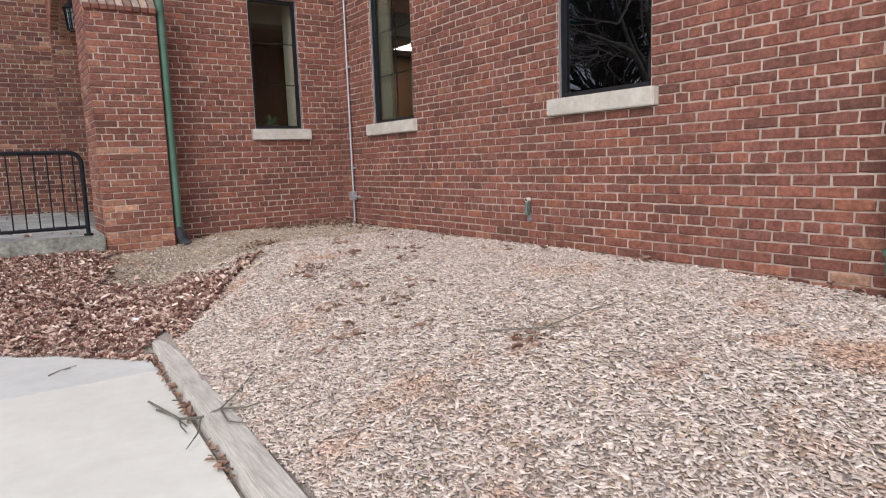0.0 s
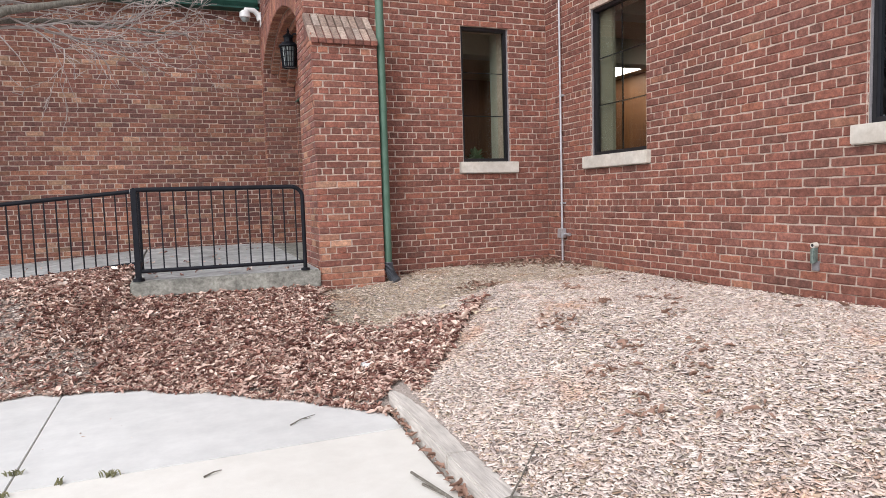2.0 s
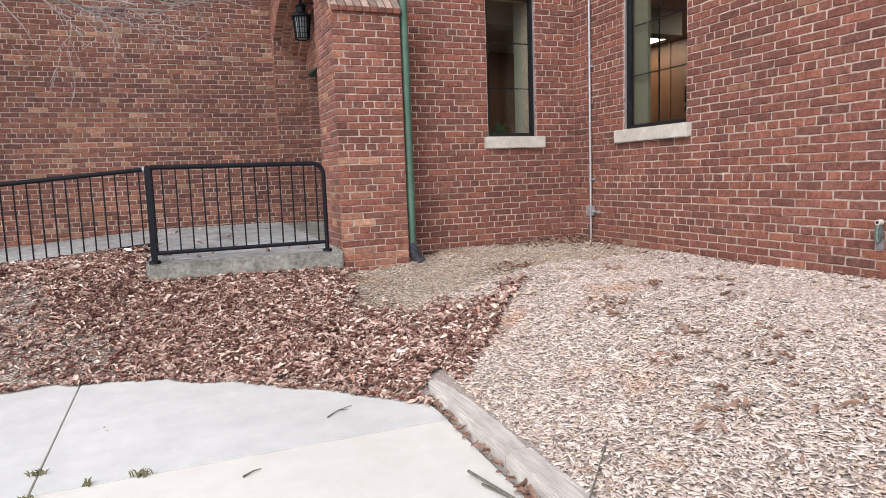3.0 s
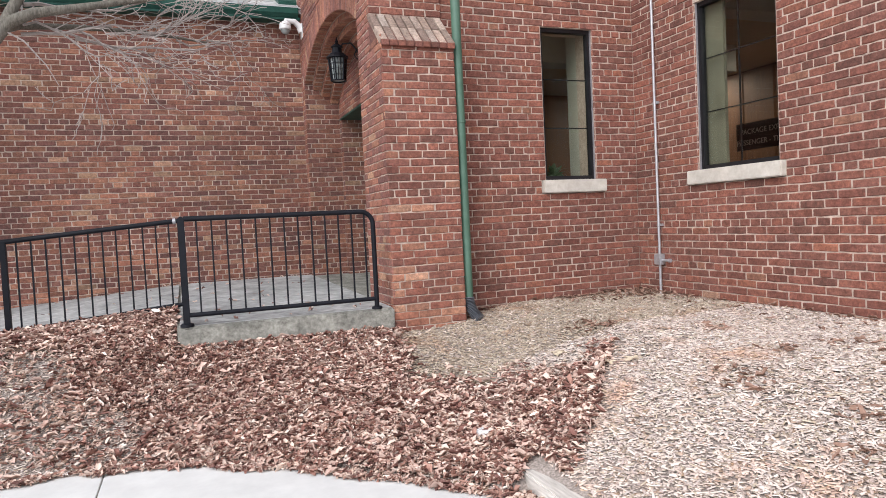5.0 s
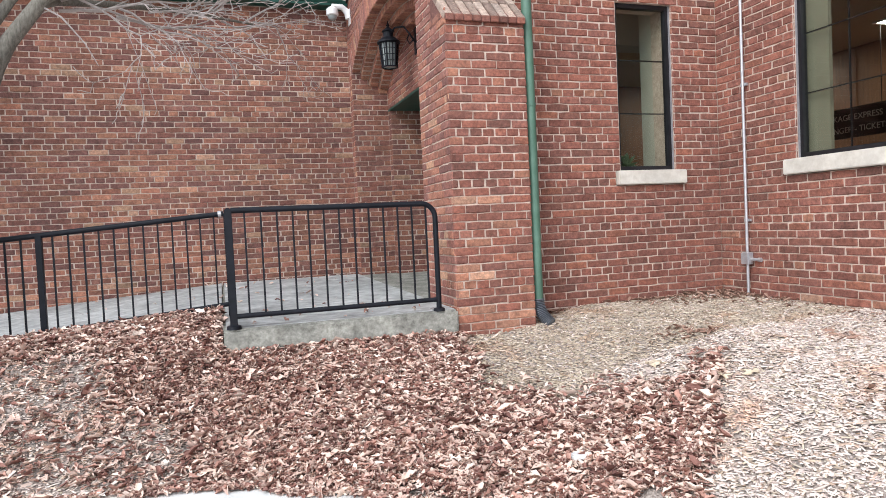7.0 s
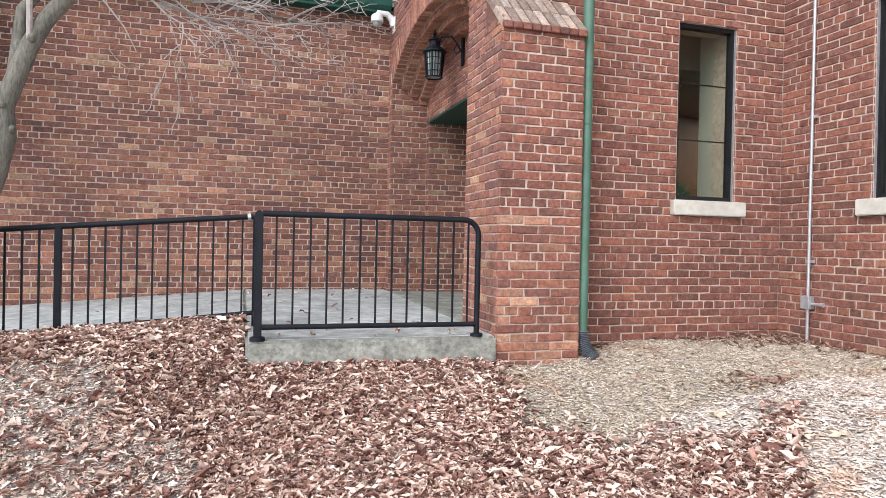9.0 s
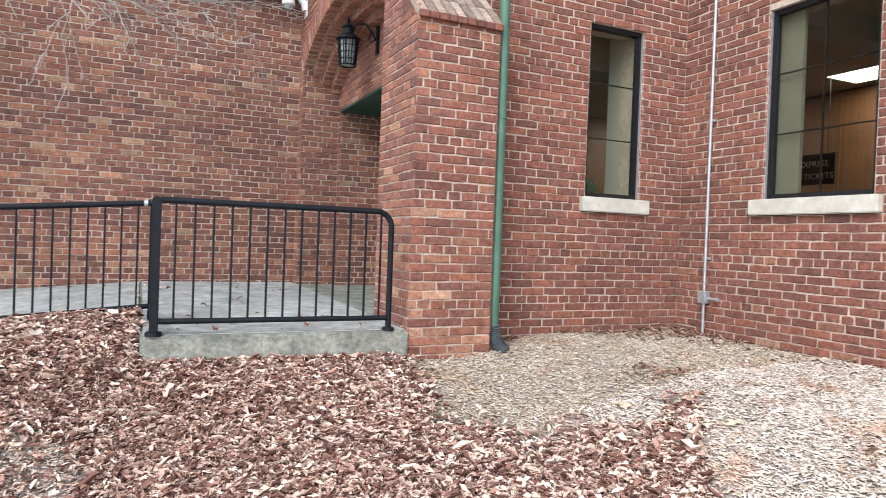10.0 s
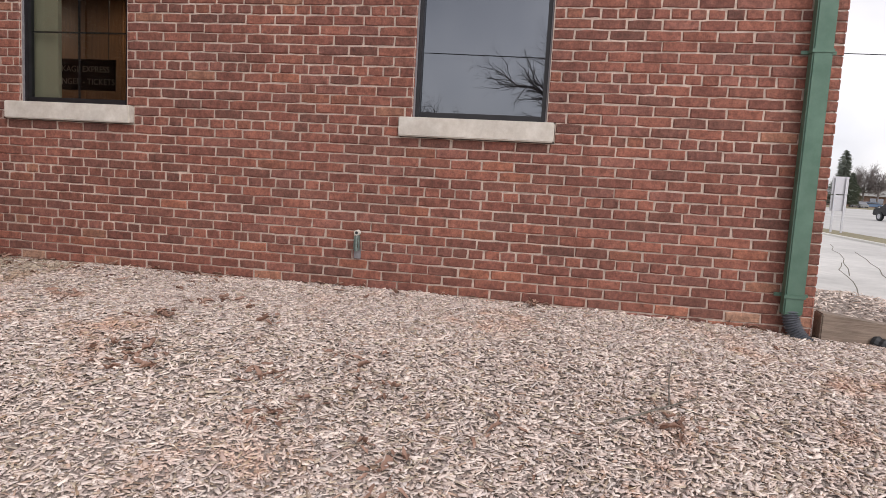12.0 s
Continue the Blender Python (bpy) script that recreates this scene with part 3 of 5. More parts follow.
timber("kerb_timber", "weathered grey timber edging the mulch bed", (0.246, 7.07, 0), (0.189, 5.81, 0), -0.13, 0.16, -0.71, -0.71, M_TIMBER, -0.13)
timber("kerb_timber", "weathered split grey timber edging the mulch bed", (0.188, 5.80, 0), (0.072, 3.2, 0), -0.145, 0.16, -0.706, -0.71, M_TIMBER)
timber("retaining_timber", "brown knotty timber at the building's corner", (3.20, 3.04, 0), (3.20, 1.2, 0), -0.14, 0.24, -0.10, -0.30, M_TIMBER_X)

# ---- landing and ramp ----
landing = tagged(new("landing"), "weathered concrete entrance landing and ramp", "landing", kind="structure")


def sloped_slab(name, outline, height):
    """A slab over an outline, its top at the height that a function of x and y gives."""
    n = len(outline)
    top = [(x, y, height(x, y)) for x, y in outline]
    low = [(x, y, -0.9) for x, y in outline]
    faces = [tuple(range(n)), tuple(reversed(range(n, 2 * n)))] + [(i, i + n, (i + 1) % n + n, (i + 1) % n) for i in range(n)]
    part(name, Shape().add(top + low, faces), M_CONCRETE_OLD, landing, bevel=0.016)


sloped_slab("slab", [(-1.47, 9.40), (XP0 - 0.004, 9.40), (XP0 - 0.004, 10.2), (XI + 0.5, 10.25), (XI + 0.5, YF - 0.004), (-1.47, YF - 0.004)], lambda x, y: -0.085 + 0.014 * (y - 9.4))
sloped_slab("ramp_slab", [(-1.474, 10.05), (-1.474, YF - 0.006), (-8.0, YF - 0.006), (-8.0, 10.05)], lambda x, y: -0.085 + 0.014 * (y - 9.4) - 0.072 * (-1.474 - x))

# thin sheets over landing and ramp, coloured lighter to stand for skylight from above
s = Shape()
fz = lambda x, y: -0.081 + 0.014 * (y - 9.4)
o = [(-1.45, 9.46), (XP0 - 0.02, 9.46), (XP0 - 0.02, YF - 0.02), (-1.45, YF - 0.02)]
s.add([(x, y, fz(x, y)) for x, y in o] + [(x, y, fz(x, y) - 0.02) for x, y in o], [(0, 1, 2, 3), (7, 6, 5, 4), (0, 4, 5, 1), (1, 5, 6, 2), (2, 6, 7, 3), (3, 7, 4, 0)])
o = [(-1.48, 10.10), (-1.48, YF - 0.02), (-7.9, YF - 0.02), (-7.9, 10.10)]
rz = lambda x, y: fz(x, y) - 0.072 * (-1.474 - x)
s.add([(x, y, rz(x, y)) for x, y in o] + [(x, y, rz(x, y) - 0.02) for x, y in o], [(0, 1, 2, 3), (7, 6, 5, 4), (0, 4, 5, 1), (1, 5, 6, 2), (2, 6, 7, 3), (3, 7, 4, 0)])
part("lightened_top", s, M_CONCRETE_TOP, landing, "concrete top, its colour lightened for skylight")

# ---- railing ----


def railing():
    r = thing("railing", "black painted steel railing with slim balusters on the landing", "railing")
    zt, zb, y = 0.762, 0.005, 9.44
    x0, x1 = -1.395, 0.148
    s = Shape().box(x0 - 0.026, x0 + 0.026, y - 0.026, y + 0.026, -0.085, zt + 0.012)
    p = part("post", s, M_BLACK, r, bevel=0.006)
    part("base_collar", Shape().tube([(x0, y, -0.085), (x0, y, -0.062), (x0, y, -0.055)], [0.052, 0.05, 0.036], 14), M_BLACK, p, smooth=True)
    # top rail turns down into the end post
    pts = [(x0 + 0.02, y, zt)]
    rr = 0.11
    for i in range(9):
        a = math.pi / 2 * i / 8
        pts.append((x1 - rr + rr * math.sin(a), y, zt - rr + rr * math.cos(a)))
    pts.append((x1, y, -0.085))
    part("top_rail", Shape().tube(pts, 0.021, 12), M_BLACK, r, smooth=True)
    part("base_collar", Shape().tube([(x1, y, -0.085), (x1, y, -0.064), (x1, y, -0.058)], [0.046, 0.044, 0.026], 14), M_BLACK, r, smooth=True)
    part("bottom_rail", Shape().tube([(x0 + 0.02, y, zb), (x1, y, zb)], 0.019, 10), M_BLACK, r, smooth=True)
    n = 13
    for i in range(n):
        x = x0 + 0.055 + (x1 - x0 - 0.075) * (i + 0.5) / n
        part("baluster", Shape().box(x - 0.0065, x + 0.0065, y - 0.0065, y + 0.0065, zb, zt), M_BLACK, r)
    # short return from the front corner post to the head of the ramp
    xb, yb_, zr = -1.40, 10.14, 0.765
    ret = thing("railing", "short black railing return at the ramp's head", "railing")
    part("top_rail", Shape().tube([(x0, y + 0.02, zt), (xb, yb_, zr)], 0.021, 12), M_BLACK, ret, smooth=True)
    part("bottom_rail", Shape().tube([(x0, y + 0.02, zb), (xb, yb_, 0.03)], 0.019, 10), M_BLACK, ret, smooth=True)
    for i in range(6):
        t = (i + 0.7) / 6.5
        bx, by = x0 + (xb - x0) * t, y + (yb_ - y) * t
        part("baluster", Shape().box(bx - 0.0065, bx + 0.0065, by - 0.0065, by + 0.0065, zb + 0.03 * t, zt + 0.02 * t), M_BLACK, ret)
    part("post", Shape().box(xb - 0.024, xb + 0.024, yb_ - 0.024, yb_ + 0.024, -0.10, zr + 0.01), M_BLACK, ret, bevel=0.005)
    q = thing("railing", "black painted steel railing following the ramp down", "railing")
    slope = -0.085

    def along(t, z):
        return (xb - t, yb_, z + slope * t)
    part("top_rail", Shape().tube([along(0.02, zr), along(6.2, zr)], 0.021, 12), M_BLACK, q, smooth=True)
    part("bottom_rail", Shape().tube([along(0.02, 0.03), along(6.2, 0.03)], 0.019, 10), M_BLACK, q, smooth=True)
    part("clamp", Shape().tube([along(0.04, zr), along(0.065, zr)], 0.026, 12), M_GALV, q)
    posts = (1.34, 2.66, 3.98, 5.3)
    for t in posts:
        a, b = along(t, -0.16), along(t, zr)
        part("post", Shape().box(a[0] - 0.022, a[0] + 0.022, a[1] - 0.022, a[1] + 0.022, a[2], b[2]), M_BLACK, q, bevel=0.004)
    t = 0.10
    while t < 6.1:
        if min(abs(t - k) for k in posts) > 0.05:
            a, b = along(t, 0.03), along(t, zr)
            part("baluster", Shape().box(a[0] - 0.0065, a[0] + 0.0065, a[1] - 0.0065, a[1] + 0.0065, a[2], b[2]), M_BLACK, q)
        t += 0.1045


railing()

# ---- eaves and roof over the far wall ----
roof = thing("roof", "grey slate roof with a dark green gutter and fascia", "roof")
s = Shape()
s.add([(-4.6, 13.18, 3.66), (0.5, 13.18, 3.66), (0.5, 17.0, 5.45), (-4.6, 17.0, 5.45), (-4.6, 13.18, 3.60), (0.5, 13.18, 3.60), (0.5, 17.0, 5.39), (-4.6, 17.0, 5.39)],
      [(0, 1, 2, 3), (4, 7, 6, 5), (0, 4, 5, 1), (1, 5, 6, 2), (2, 6, 7, 3), (3, 7, 4, 0)])
part("roof_deck", s, M_SLATE, roof)
part("soffit", Shape().box(-4.6, XP0 - 0.01, 13.2, YF + 0.02, 3.52, 3.555), M_GREEN_DARK, roof)
s = Shape().prism([(13.30, 3.555), (13.19, 3.555), (13.155, 3.60), (13.15, 3.675), (13.165, 3.675), (13.175, 3.61), (13.2, 3.575), (13.30, 3.575)], "x", -4.6, 0.27)
part("gutter", s, M_GREEN_DARK, roof, "dark green metal gutter")
vs, fs = [], []
rnd = random.Random(11)
for r in range(24):
    x = -4.6 + rnd.uniform(0, 0.2)
    t0 = r / 24.0
    while x < 0.45:
        w = rnd.uniform(0.18, 0.28)
        ya, za = 13.16 + 3.84 * t0, 3.665 + 1.79 * t0
        yb, zb = ya + 0.20, za + 0.093
        up = rnd.uniform(0.008, 0.014)
        k = len(vs)
        vs += [(x, ya, za + up), (x + w - 0.006, ya, za + up), (x + w - 0.006, yb, zb + 0.004), (x, yb, zb + 0.004),
               (x, ya, za), (x + w - 0.006, ya, za)]
        fs += [(k, k + 1, k + 2, k + 3), (k + 4, k + 5, k + 1, k)]
        x += w
m, nt, b = material("slates", 0.7)
c = ramp(nt, piece_random(nt), [(0.0, (0.30, 0.31, 0.31)), (0.5, (0.42, 0.43, 0.43)), (1.0, (0.55, 0.55, 0.53))])
c = mix(nt, c, ramp(nt, noise_node(nt, 18, 5), [(0.3, (0.8, 0.8, 0.8)), (0.7, (1.1, 1.1, 1.1))]))
nt.links.new(c, b.inputs["Base Color"])
bulk("slates", vs, fs, m, roof)
# rake of the entrance gable's roof, dark green
rake = thing("rake_board", "dark green rake trim on the entrance gable", "trim")
rake["kind"] = "structure"
part("board", Shape().prism([(13.44, 3.62), (13.6, 3.62), (14.6, 4.55), (14.6, 4.75), (14.4, 4.75), (13.44, 3.85)], "x", 0.05, 0.30), M_GREEN_DARK, rake, bevel=0.01)

# ---- downpipes, conduit, fittings ----


def downpipe(x, y, z0, z1, normal, label, bands, square, foot_dir):
    d = thing("downpipe", label, "downpipe", "green downpipes")
    nx, ny = normal
    if square:
        s = Shape().box(-0.057, 0.057, -0.042, 0.042, z0 + 0.16, z1)
        rot = Matrix.Translation((x, y, 0)) @ Matrix.Rotation(math.atan2(ny, nx) + math.pi / 2, 4, "Z")
        s.v = [tuple(rot @ Vector(p)) for p in s.v]
        part("pipe", s, M_GREEN, d, bevel=0.009)
    else:
        part("pipe", Shape().tube([(x, y, z0 + 0.16), (x, y, z1)], 0.043, 14), M_GREEN, d, smooth=True)
    for z in bands:
        s = Shape()
        rot = Matrix.Translation((x, y, z)) @ Matrix.Rotation(math.atan2(ny, nx) + math.pi / 2, 4, "Z")
        if square:
            s.box(-0.063, 0.063, -0.048, 0.048, -0.012, 0.012, rot).box(-0.10, 0.10, 0.030, 0.0445, -0.011, 0.011, rot)
        else:
            s.tube([(x, y, z - 0.014), (x, y, z + 0.014)], 0.049, 14)
        part("strap", s, M_GREEN, d, bevel=0.002)
    # corrugated outlet
    pts, radii = [], []
    fx, fy = foot_dir
    for i in range(33):
        t = i / 32
        a = t * 1.05
        pts.append((x + fx * 0.24 * (1 - math.cos(a)), y + fy * 0.24 * (1 - math.cos(a)), z0 + 0.19 - 0.21 * math.sin(a) / math.sin(1.05)))
        radii.append(0.055 if i % 2 else 0.043)
    part("corrugated_outlet", Shape().tube(pts, radii, 16), M_HOSE, d, "black corrugated plastic outlet", smooth=False)
    return d


downpipe(1.045, 9.50, -0.255, 4.5, (0, -1), "round green downpipe beside the brick pier", (1.55, 3.1), False, (0.5, -0.85))
downpipe(3.16, 3.238, -0.28, 4.5, (-1, 0), "square green downpipe at the wall's end", (1.495, 0.0), True, (-0.3, -0.95))

c = thing("electrical_conduit", "grey metal conduit with a junction box in the corner", "conduit")
cx, cy = 3.185, 9.43
part("conduit_pipe", Shape().tube([(cx, cy, -0.35), (cx, cy, 4.5)], 0.0135, 10), M_GALV, c, smooth=True)
bx = part("junction_box", Shape().box(cx - 0.035, cx + 0.03, cy - 0.045, cy + 0.045, 0.09, 0.20), M_GALV, c, bevel=0.006)
part("cover", Shape().box(cx - 0.04, cx - 0.036, cy - 0.04, cy + 0.04, 0.095, 0.195), M_GALV, bx)
part("side_stub", Shape().tube([(cx, cy - 0.04, 0.135), (cx, cy - 0.15, 0.135)], 0.014, 10), M_GALV, c, smooth=True)
part("stub_cap", Shape().tube([(cx, cy - 0.13, 0.135), (cx, cy - 0.165, 0.135)], 0.02, 6), M_GALV, c)
for z in (1.75, 0.50):
    part("strap", Shape().tube([(cx, cy, z - 0.012), (cx, cy, z + 0.012)], 0.018, 10).box(cx + 0.006, cx + 0.033, cy - 0.035, cy + 0.035, z - 0.012, z + 0.012), M_GALV, c)

hy = 6.11
h = thing("wall_hydrant", "small verdigris hose fitting set in the brickwork", "hose fitting")
part("wall_box", Shape().box(3.206, 3.235, hy - 0.024, hy + 0.024, 0.005, 0.075), M_SEAL, h, "grey rusted back plate")
part("spout", Shape().tube([(3.22, hy, 0.165), (3.185, hy, 0.165), (3.178, hy, 0.15), (3.178, hy, 0.075)], [0.011, 0.011, 0.010, 0.010], 10), M_BRONZE, h, smooth=True)
part("side_bar", Shape().box(3.180, 3.205, hy - 0.020, hy - 0.013, 0.07, 0.165).box(3.180, 3.205, hy + 0.013, hy + 0.020, 0.07, 0.165), M_BRONZE, h)
cp = part("cap", Shape().tube([(3.215, hy, 0.19), (3.175, hy, 0.19)], [0.021, 0.019], 12), M_STONE, h, "pale round cap", smooth=True)
# solid black disc on the cap, standing in for the dark of its hole
part("dark_hole_disc", Shape().tube([(3.176, hy, 0.19), (3.1735, hy, 0.19)], 0.011, 10), M_BLACKPIPE, cp)
part("hose_thread", Shape().tube([(3.178, hy, 0.085), (3.178, hy, 0.06)], 0.014, 10), M_BRONZE, h)

# ---- lantern on the tympanum ----
l = thing("wall_lantern", "dark iron hexagonal lantern on a scroll bracket", "lantern")
lx, ly, lz = 0.50, 11.95, 2.43


def hexagon(r, z, k):
    a = math.pi / 3 * k
    return (lx + r * math.cos(a), ly + r * math.sin(a), z)


s = Shape()
for k in range(6):
    s.tube([hexagon(0.088, lz, k), hexagon(0.112, lz + 0.27, k)], 0.009, 4)
    for q in (1 / 3, 2 / 3):
        lo, hi = Vector(hexagon(0.088, lz, k)).lerp(Vector(hexagon(0.088, lz, k + 1)), q), Vector(hexagon(0.112, lz + 0.27, k)).lerp(Vector(hexagon(0.112, lz + 0.27, k + 1)), q)
        s.tube([tuple(lo), tuple(hi)], 0.005, 4)
for z, r, w in ((lz, 0.092, 0.011), (lz + 0.065, 0.094, 0.005), (lz + 0.135, 0.100, 0.005), (lz + 0.205, 0.106, 0.005), (lz + 0.27, 0.116, 0.011)):
    s.tube([hexagon(r, z, k) for k in range(7)], w, 4)
part("cage", s, M_BLACK, l)
part("glass_body", Shape().tube([(lx, ly, lz + 0.002), (lx, ly, lz + 0.268)], [0.078, 0.102], 6), M_LANTERNGLASS, l, "pale seeded glass")
cap = [(0.272, 0.138), (0.285, 0.134), (0.33, 0.085), (0.335, 0.062), (0.40, 0.058), (0.405, 0.075), (0.415, 0.07), (0.44, 0.035), (0.46, 0.014), (0.475, 0.022), (0.49, 0.012), (0.53, 0.004)]
part("roof_cap", Shape().tube([(lx, ly, lz + z) for z, r in cap], [r for z, r in cap], 12), M_BLACK, l)
part("bracket", Shape().tube([(lx, ly, lz + 0.36), (lx + 0.05, ly - 0.12, lz + 0.42), (lx + 0.13, ly - 0.20, lz + 0.41), (lx + 0.19, ly - 0.22, lz + 0.33), (XI - 0.02, ly - 0.22, lz + 0.24)], 0.011, 8), M_BLACK, l, smooth=True)
part("scroll", Shape().tube([(lx + 0.19, ly - 0.22, lz + 0.33), (lx + 0.16, ly - 0.21, lz + 0.27), (lx + 0.19, ly - 0.21, lz + 0.22), (lx + 0.23, ly - 0.22, lz + 0.26)], 0.008, 6), M_BLACK, l, smooth=True)
part("wall_plate", Shape().box(XI - 0.022, XI - 0.002, ly - 0.26, ly - 0.18, lz + 0.10, lz + 0.40), M_BLACK, l, bevel=0.006)

# ---- security camera ----
k = thing("security_camera", "white dome security camera on a curved bracket", "camera")
part("bracket", Shape().tube([(XP0 - 0.005, 13.14, 3.34), (XP0 - 0.03, 13.14, 3.42), (0.20, 13.12, 3.475), (0.08, 13.1, 3.475), (0.07, 13.1, 3.43)], [0.05, 0.045, 0.038, 0.032, 0.03], 12), M_WHITE, k, smooth=True)
part("housing", Shape().tube([(0.07, 13.1, 3.46), (0.07, 13.1, 3.43), (0.07, 13.1, 3.36), (0.07, 13.1, 3.35)], [0.04, 0.075, 0.08, 0.07], 18), M_WHITE, k, smooth=True)
part("dome", Shape().tube([(0.07, 13.1, 3.35), (0.07, 13.1, 3.32), (0.07, 13.1, 3.298), (0.07, 13.1, 3.29)], [0.062, 0.056, 0.036, 0.01], 18), M_LANTERNGLASS, k, "smoked dome", smooth=True)
part("wall_plate", Shape().box(XP0 - 0.012, XP0, 13.07, 13.2, 3.25, 3.45), M_WHITE, k, bevel=0.004)

# ---- rooms behind the windows ----
inside = tagged(new("interior_walls"), "plain pale walls and wood panelling of the ticket office", "wall", kind="structure")
part("floor_slab", Shape().box(1.5, 9.0, YB + THICK, 15.0, -0.2, 0.0).box(XR + THICK, 9.0, YE + 0.33, YB + THICK - 0.01, -0.2, 0.0), M_CARPET, inside)
part("outer_wall", Shape().box(8.8, 9.0, YE + 0.02, 15.0, 0.0, 2.9).box(1.5, 8.79, 14.8, 15.0, 0.0, 2.9).box(1.5, 1.6, YB + THICK + 0.01, 14.79, 0.0, 2.9).box(XR + THICK, 8.79, YE + 0.012, YE + 0.32, -1.0, 4.6), M_PLASTER, inside)
part("window_board", Shape().box(XR + 0.135, XR + 0.17, 8.66, 8.93, SILL + 0.005, 2.58), M_BOARD, inside)
part("window_board", Shape().box(XR + 0.135, XR + 0.17, 5.61, 5.80, SILL + 0.005, 2.58), M_BOARD, inside)
part("partition", Shape().box(2.72, 2.84, YB + THICK + 0.002, 10.32, 0.0, 2.85), M_PLASTER, inside)
part("panel_wall", Shape().box(7.3, 7.4, 3.6, 14.0, 0.0, 2.85), M_PANEL, inside)
part("panel_wall", Shape().box(1.61, 7.28, 14.5, 14.6, 0.0, 2.85), M_PANEL, inside)
s = Shape()
for i in range(16):
    s.box(7.285, 7.2995, 3.7 + 0.61 * i, 3.72 + 0.61 * i, 0.0, 2.84)
part("panel_batten", s, M_PANEL, inside)
part("beam", Shape().box(XR + THICK, 5.9, 9.02, 9.3, 2.62, 2.86).box(1.61, 5.8, 10.9, 11.2, 2.5, 2.86), M_PLASTER, inside)
ceil = tagged(new("ceiling", Shape().box(1.5, 9.0, YB + THICK, 15.0, 2.86, 2.96).box(XR + THICK, 9.0, YE + 0.32, YB + THICK - 0.002, 2.86, 2.96).mesh("ceiling", M_CEIL)), "pale tiled office ceiling", "ceiling", kind="structure")
# out of view: roof and rear walls added to block sky behind the windows
sky_block_roof = tagged(new("roof_deck"), "unseen flat roof and rear walls added to keep sky out of the rooms", "roof", kind="structure")
part("deck", Shape().box(XP0 + 0.02, 9.3, YB + 0.02, 15.2, 4.62, 4.8).box(XR + 0.02, 9.3, YE + 0.02, YB - 0.002, 4.62, 4.8), M_SLATE, sky_block_roof)
part("unseen_rear_wall", Shape().box(1.5, 9.0, 15.0, 15.2, -1, 4.6).box(9.0, 9.2, YE + 0.02, 15.2, -1, 4.6), M_MORTAR, sky_block_roof)


def troffer(x, y):
    t = thing("ceiling_light", "lit white fluorescent panel in the office ceiling", "ceiling light", "office ceiling lights")
    part("frame", Shape().box(x - 0.32, x + 0.32, y - 0.62, y - 0.59, 2.84, 2.858).box(x - 0.32, x + 0.32, y + 0.59, y + 0.62, 2.84, 2.858).box(x - 0.32, x - 0.29, y - 0.589, y + 0.589, 2.84, 2.858).box(x + 0.29, x + 0.32, y - 0.589, y + 0.589, 2.84, 2.858), M_WHITE, t)
    part("diffuser", Shape().box(x - 0.289, x + 0.289, y - 0.588, y + 0.588, 2.845, 2.856), M_LAMP, t)


troffer(6.72, 10.05)
troffer(6.72, 13.2)

# hanging sign in the office
sg = thing("hanging_sign", "black sign board with pale lettering in the ticket office", "sign")
SX, SY0, SY1, SZ0, SZ1 = 6.5, 10.54, 11.62, 1.48, 1.88
part("board", Shape().box(SX, SX + 0.02, SY0, SY1, SZ0, SZ1), M_SIGNBLACK, sg, bevel=0.003)
part("hanger_rod", Shape().box(SX + 0.005, SX + 0.012, SY0 + 0.1, SY0 + 0.108, SZ1, 2.86), M_FRAME, sg)
part("hanger_rod", Shape().box(SX + 0.005, SX + 0.012, SY1 - 0.108, SY1 - 0.1, SZ1, 2.86), M_FRAME, sg)
for words, z, width in (("PACKAGE EXPRESS", SZ1 - 0.165, 0.72), ("PASSENGER - TICKETS", SZ0 + 0.075, 0.80)):
    cu = bpy.data.curves.new("lettering", "FONT")
    cu.body, cu.size, cu.extrude, cu.align_x = words, 0.108, 0.001, "CENTER"
    cu.materials.append(M_LETTER)
    tx = new("lettering", cu)
    tx.parent = sg
    tx.matrix_local = Matrix.Translation((SX - 0.003, (SY0 + SY1) / 2, z)) @ Matrix(((0, 0, -1, 0), (-1, 0, 0, 0), (0, 1, 0, 0), (0, 0, 0, 1)))

# office plant on the window ledge of the narrow window
pl = thing("potted_plant", "small leafy plant in a dark pot behind the window", "plant")
part("stand", Shape().tube([(2.42, 10.20, 0.0), (2.42, 10.20, 0.86), (2.42, 10.20, 0.9)], [0.16, 0.16, 0.19], 12), M_PANEL, pl)
part("pot", Shape().tube([(2.42, 10.20, 0.9), (2.42, 10.20, 1.04)], [0.07, 0.10], 14), M_BLACKPIPE, pl)
M_LEAFGREEN = surface("plant_leaf", (0.09, 0.14, 0.075), (0.17, 0.23, 0.13), 15, 0.5)
vs, fs = [], []
rnd = random.Random(4)
for i in range(46):
    a, e, L = rnd.uniform(0, 6.28), rnd.uniform(0.2, 1.4), rnd.uniform(0.14, 0.30)
    d = Vector((math.cos(a) * math.cos(e), math.sin(a) * math.cos(e), math.sin(e)))
    o = Vector((2.42, 10.20, 1.04))
    sd = Vector((-math.sin(a), math.cos(a), 0)) * 0.03
    k = len(vs)
    vs += [tuple(o), tuple(o + d * L * 0.5 + sd), tuple(o + d * L - Vector((0, 0, L * 0.35))), tuple(o + d * L * 0.5 - sd)]
    fs += [(k, k + 1, k + 2, k + 3)]
bulk("foliage", vs, fs, M_LEAFGREEN, pl)

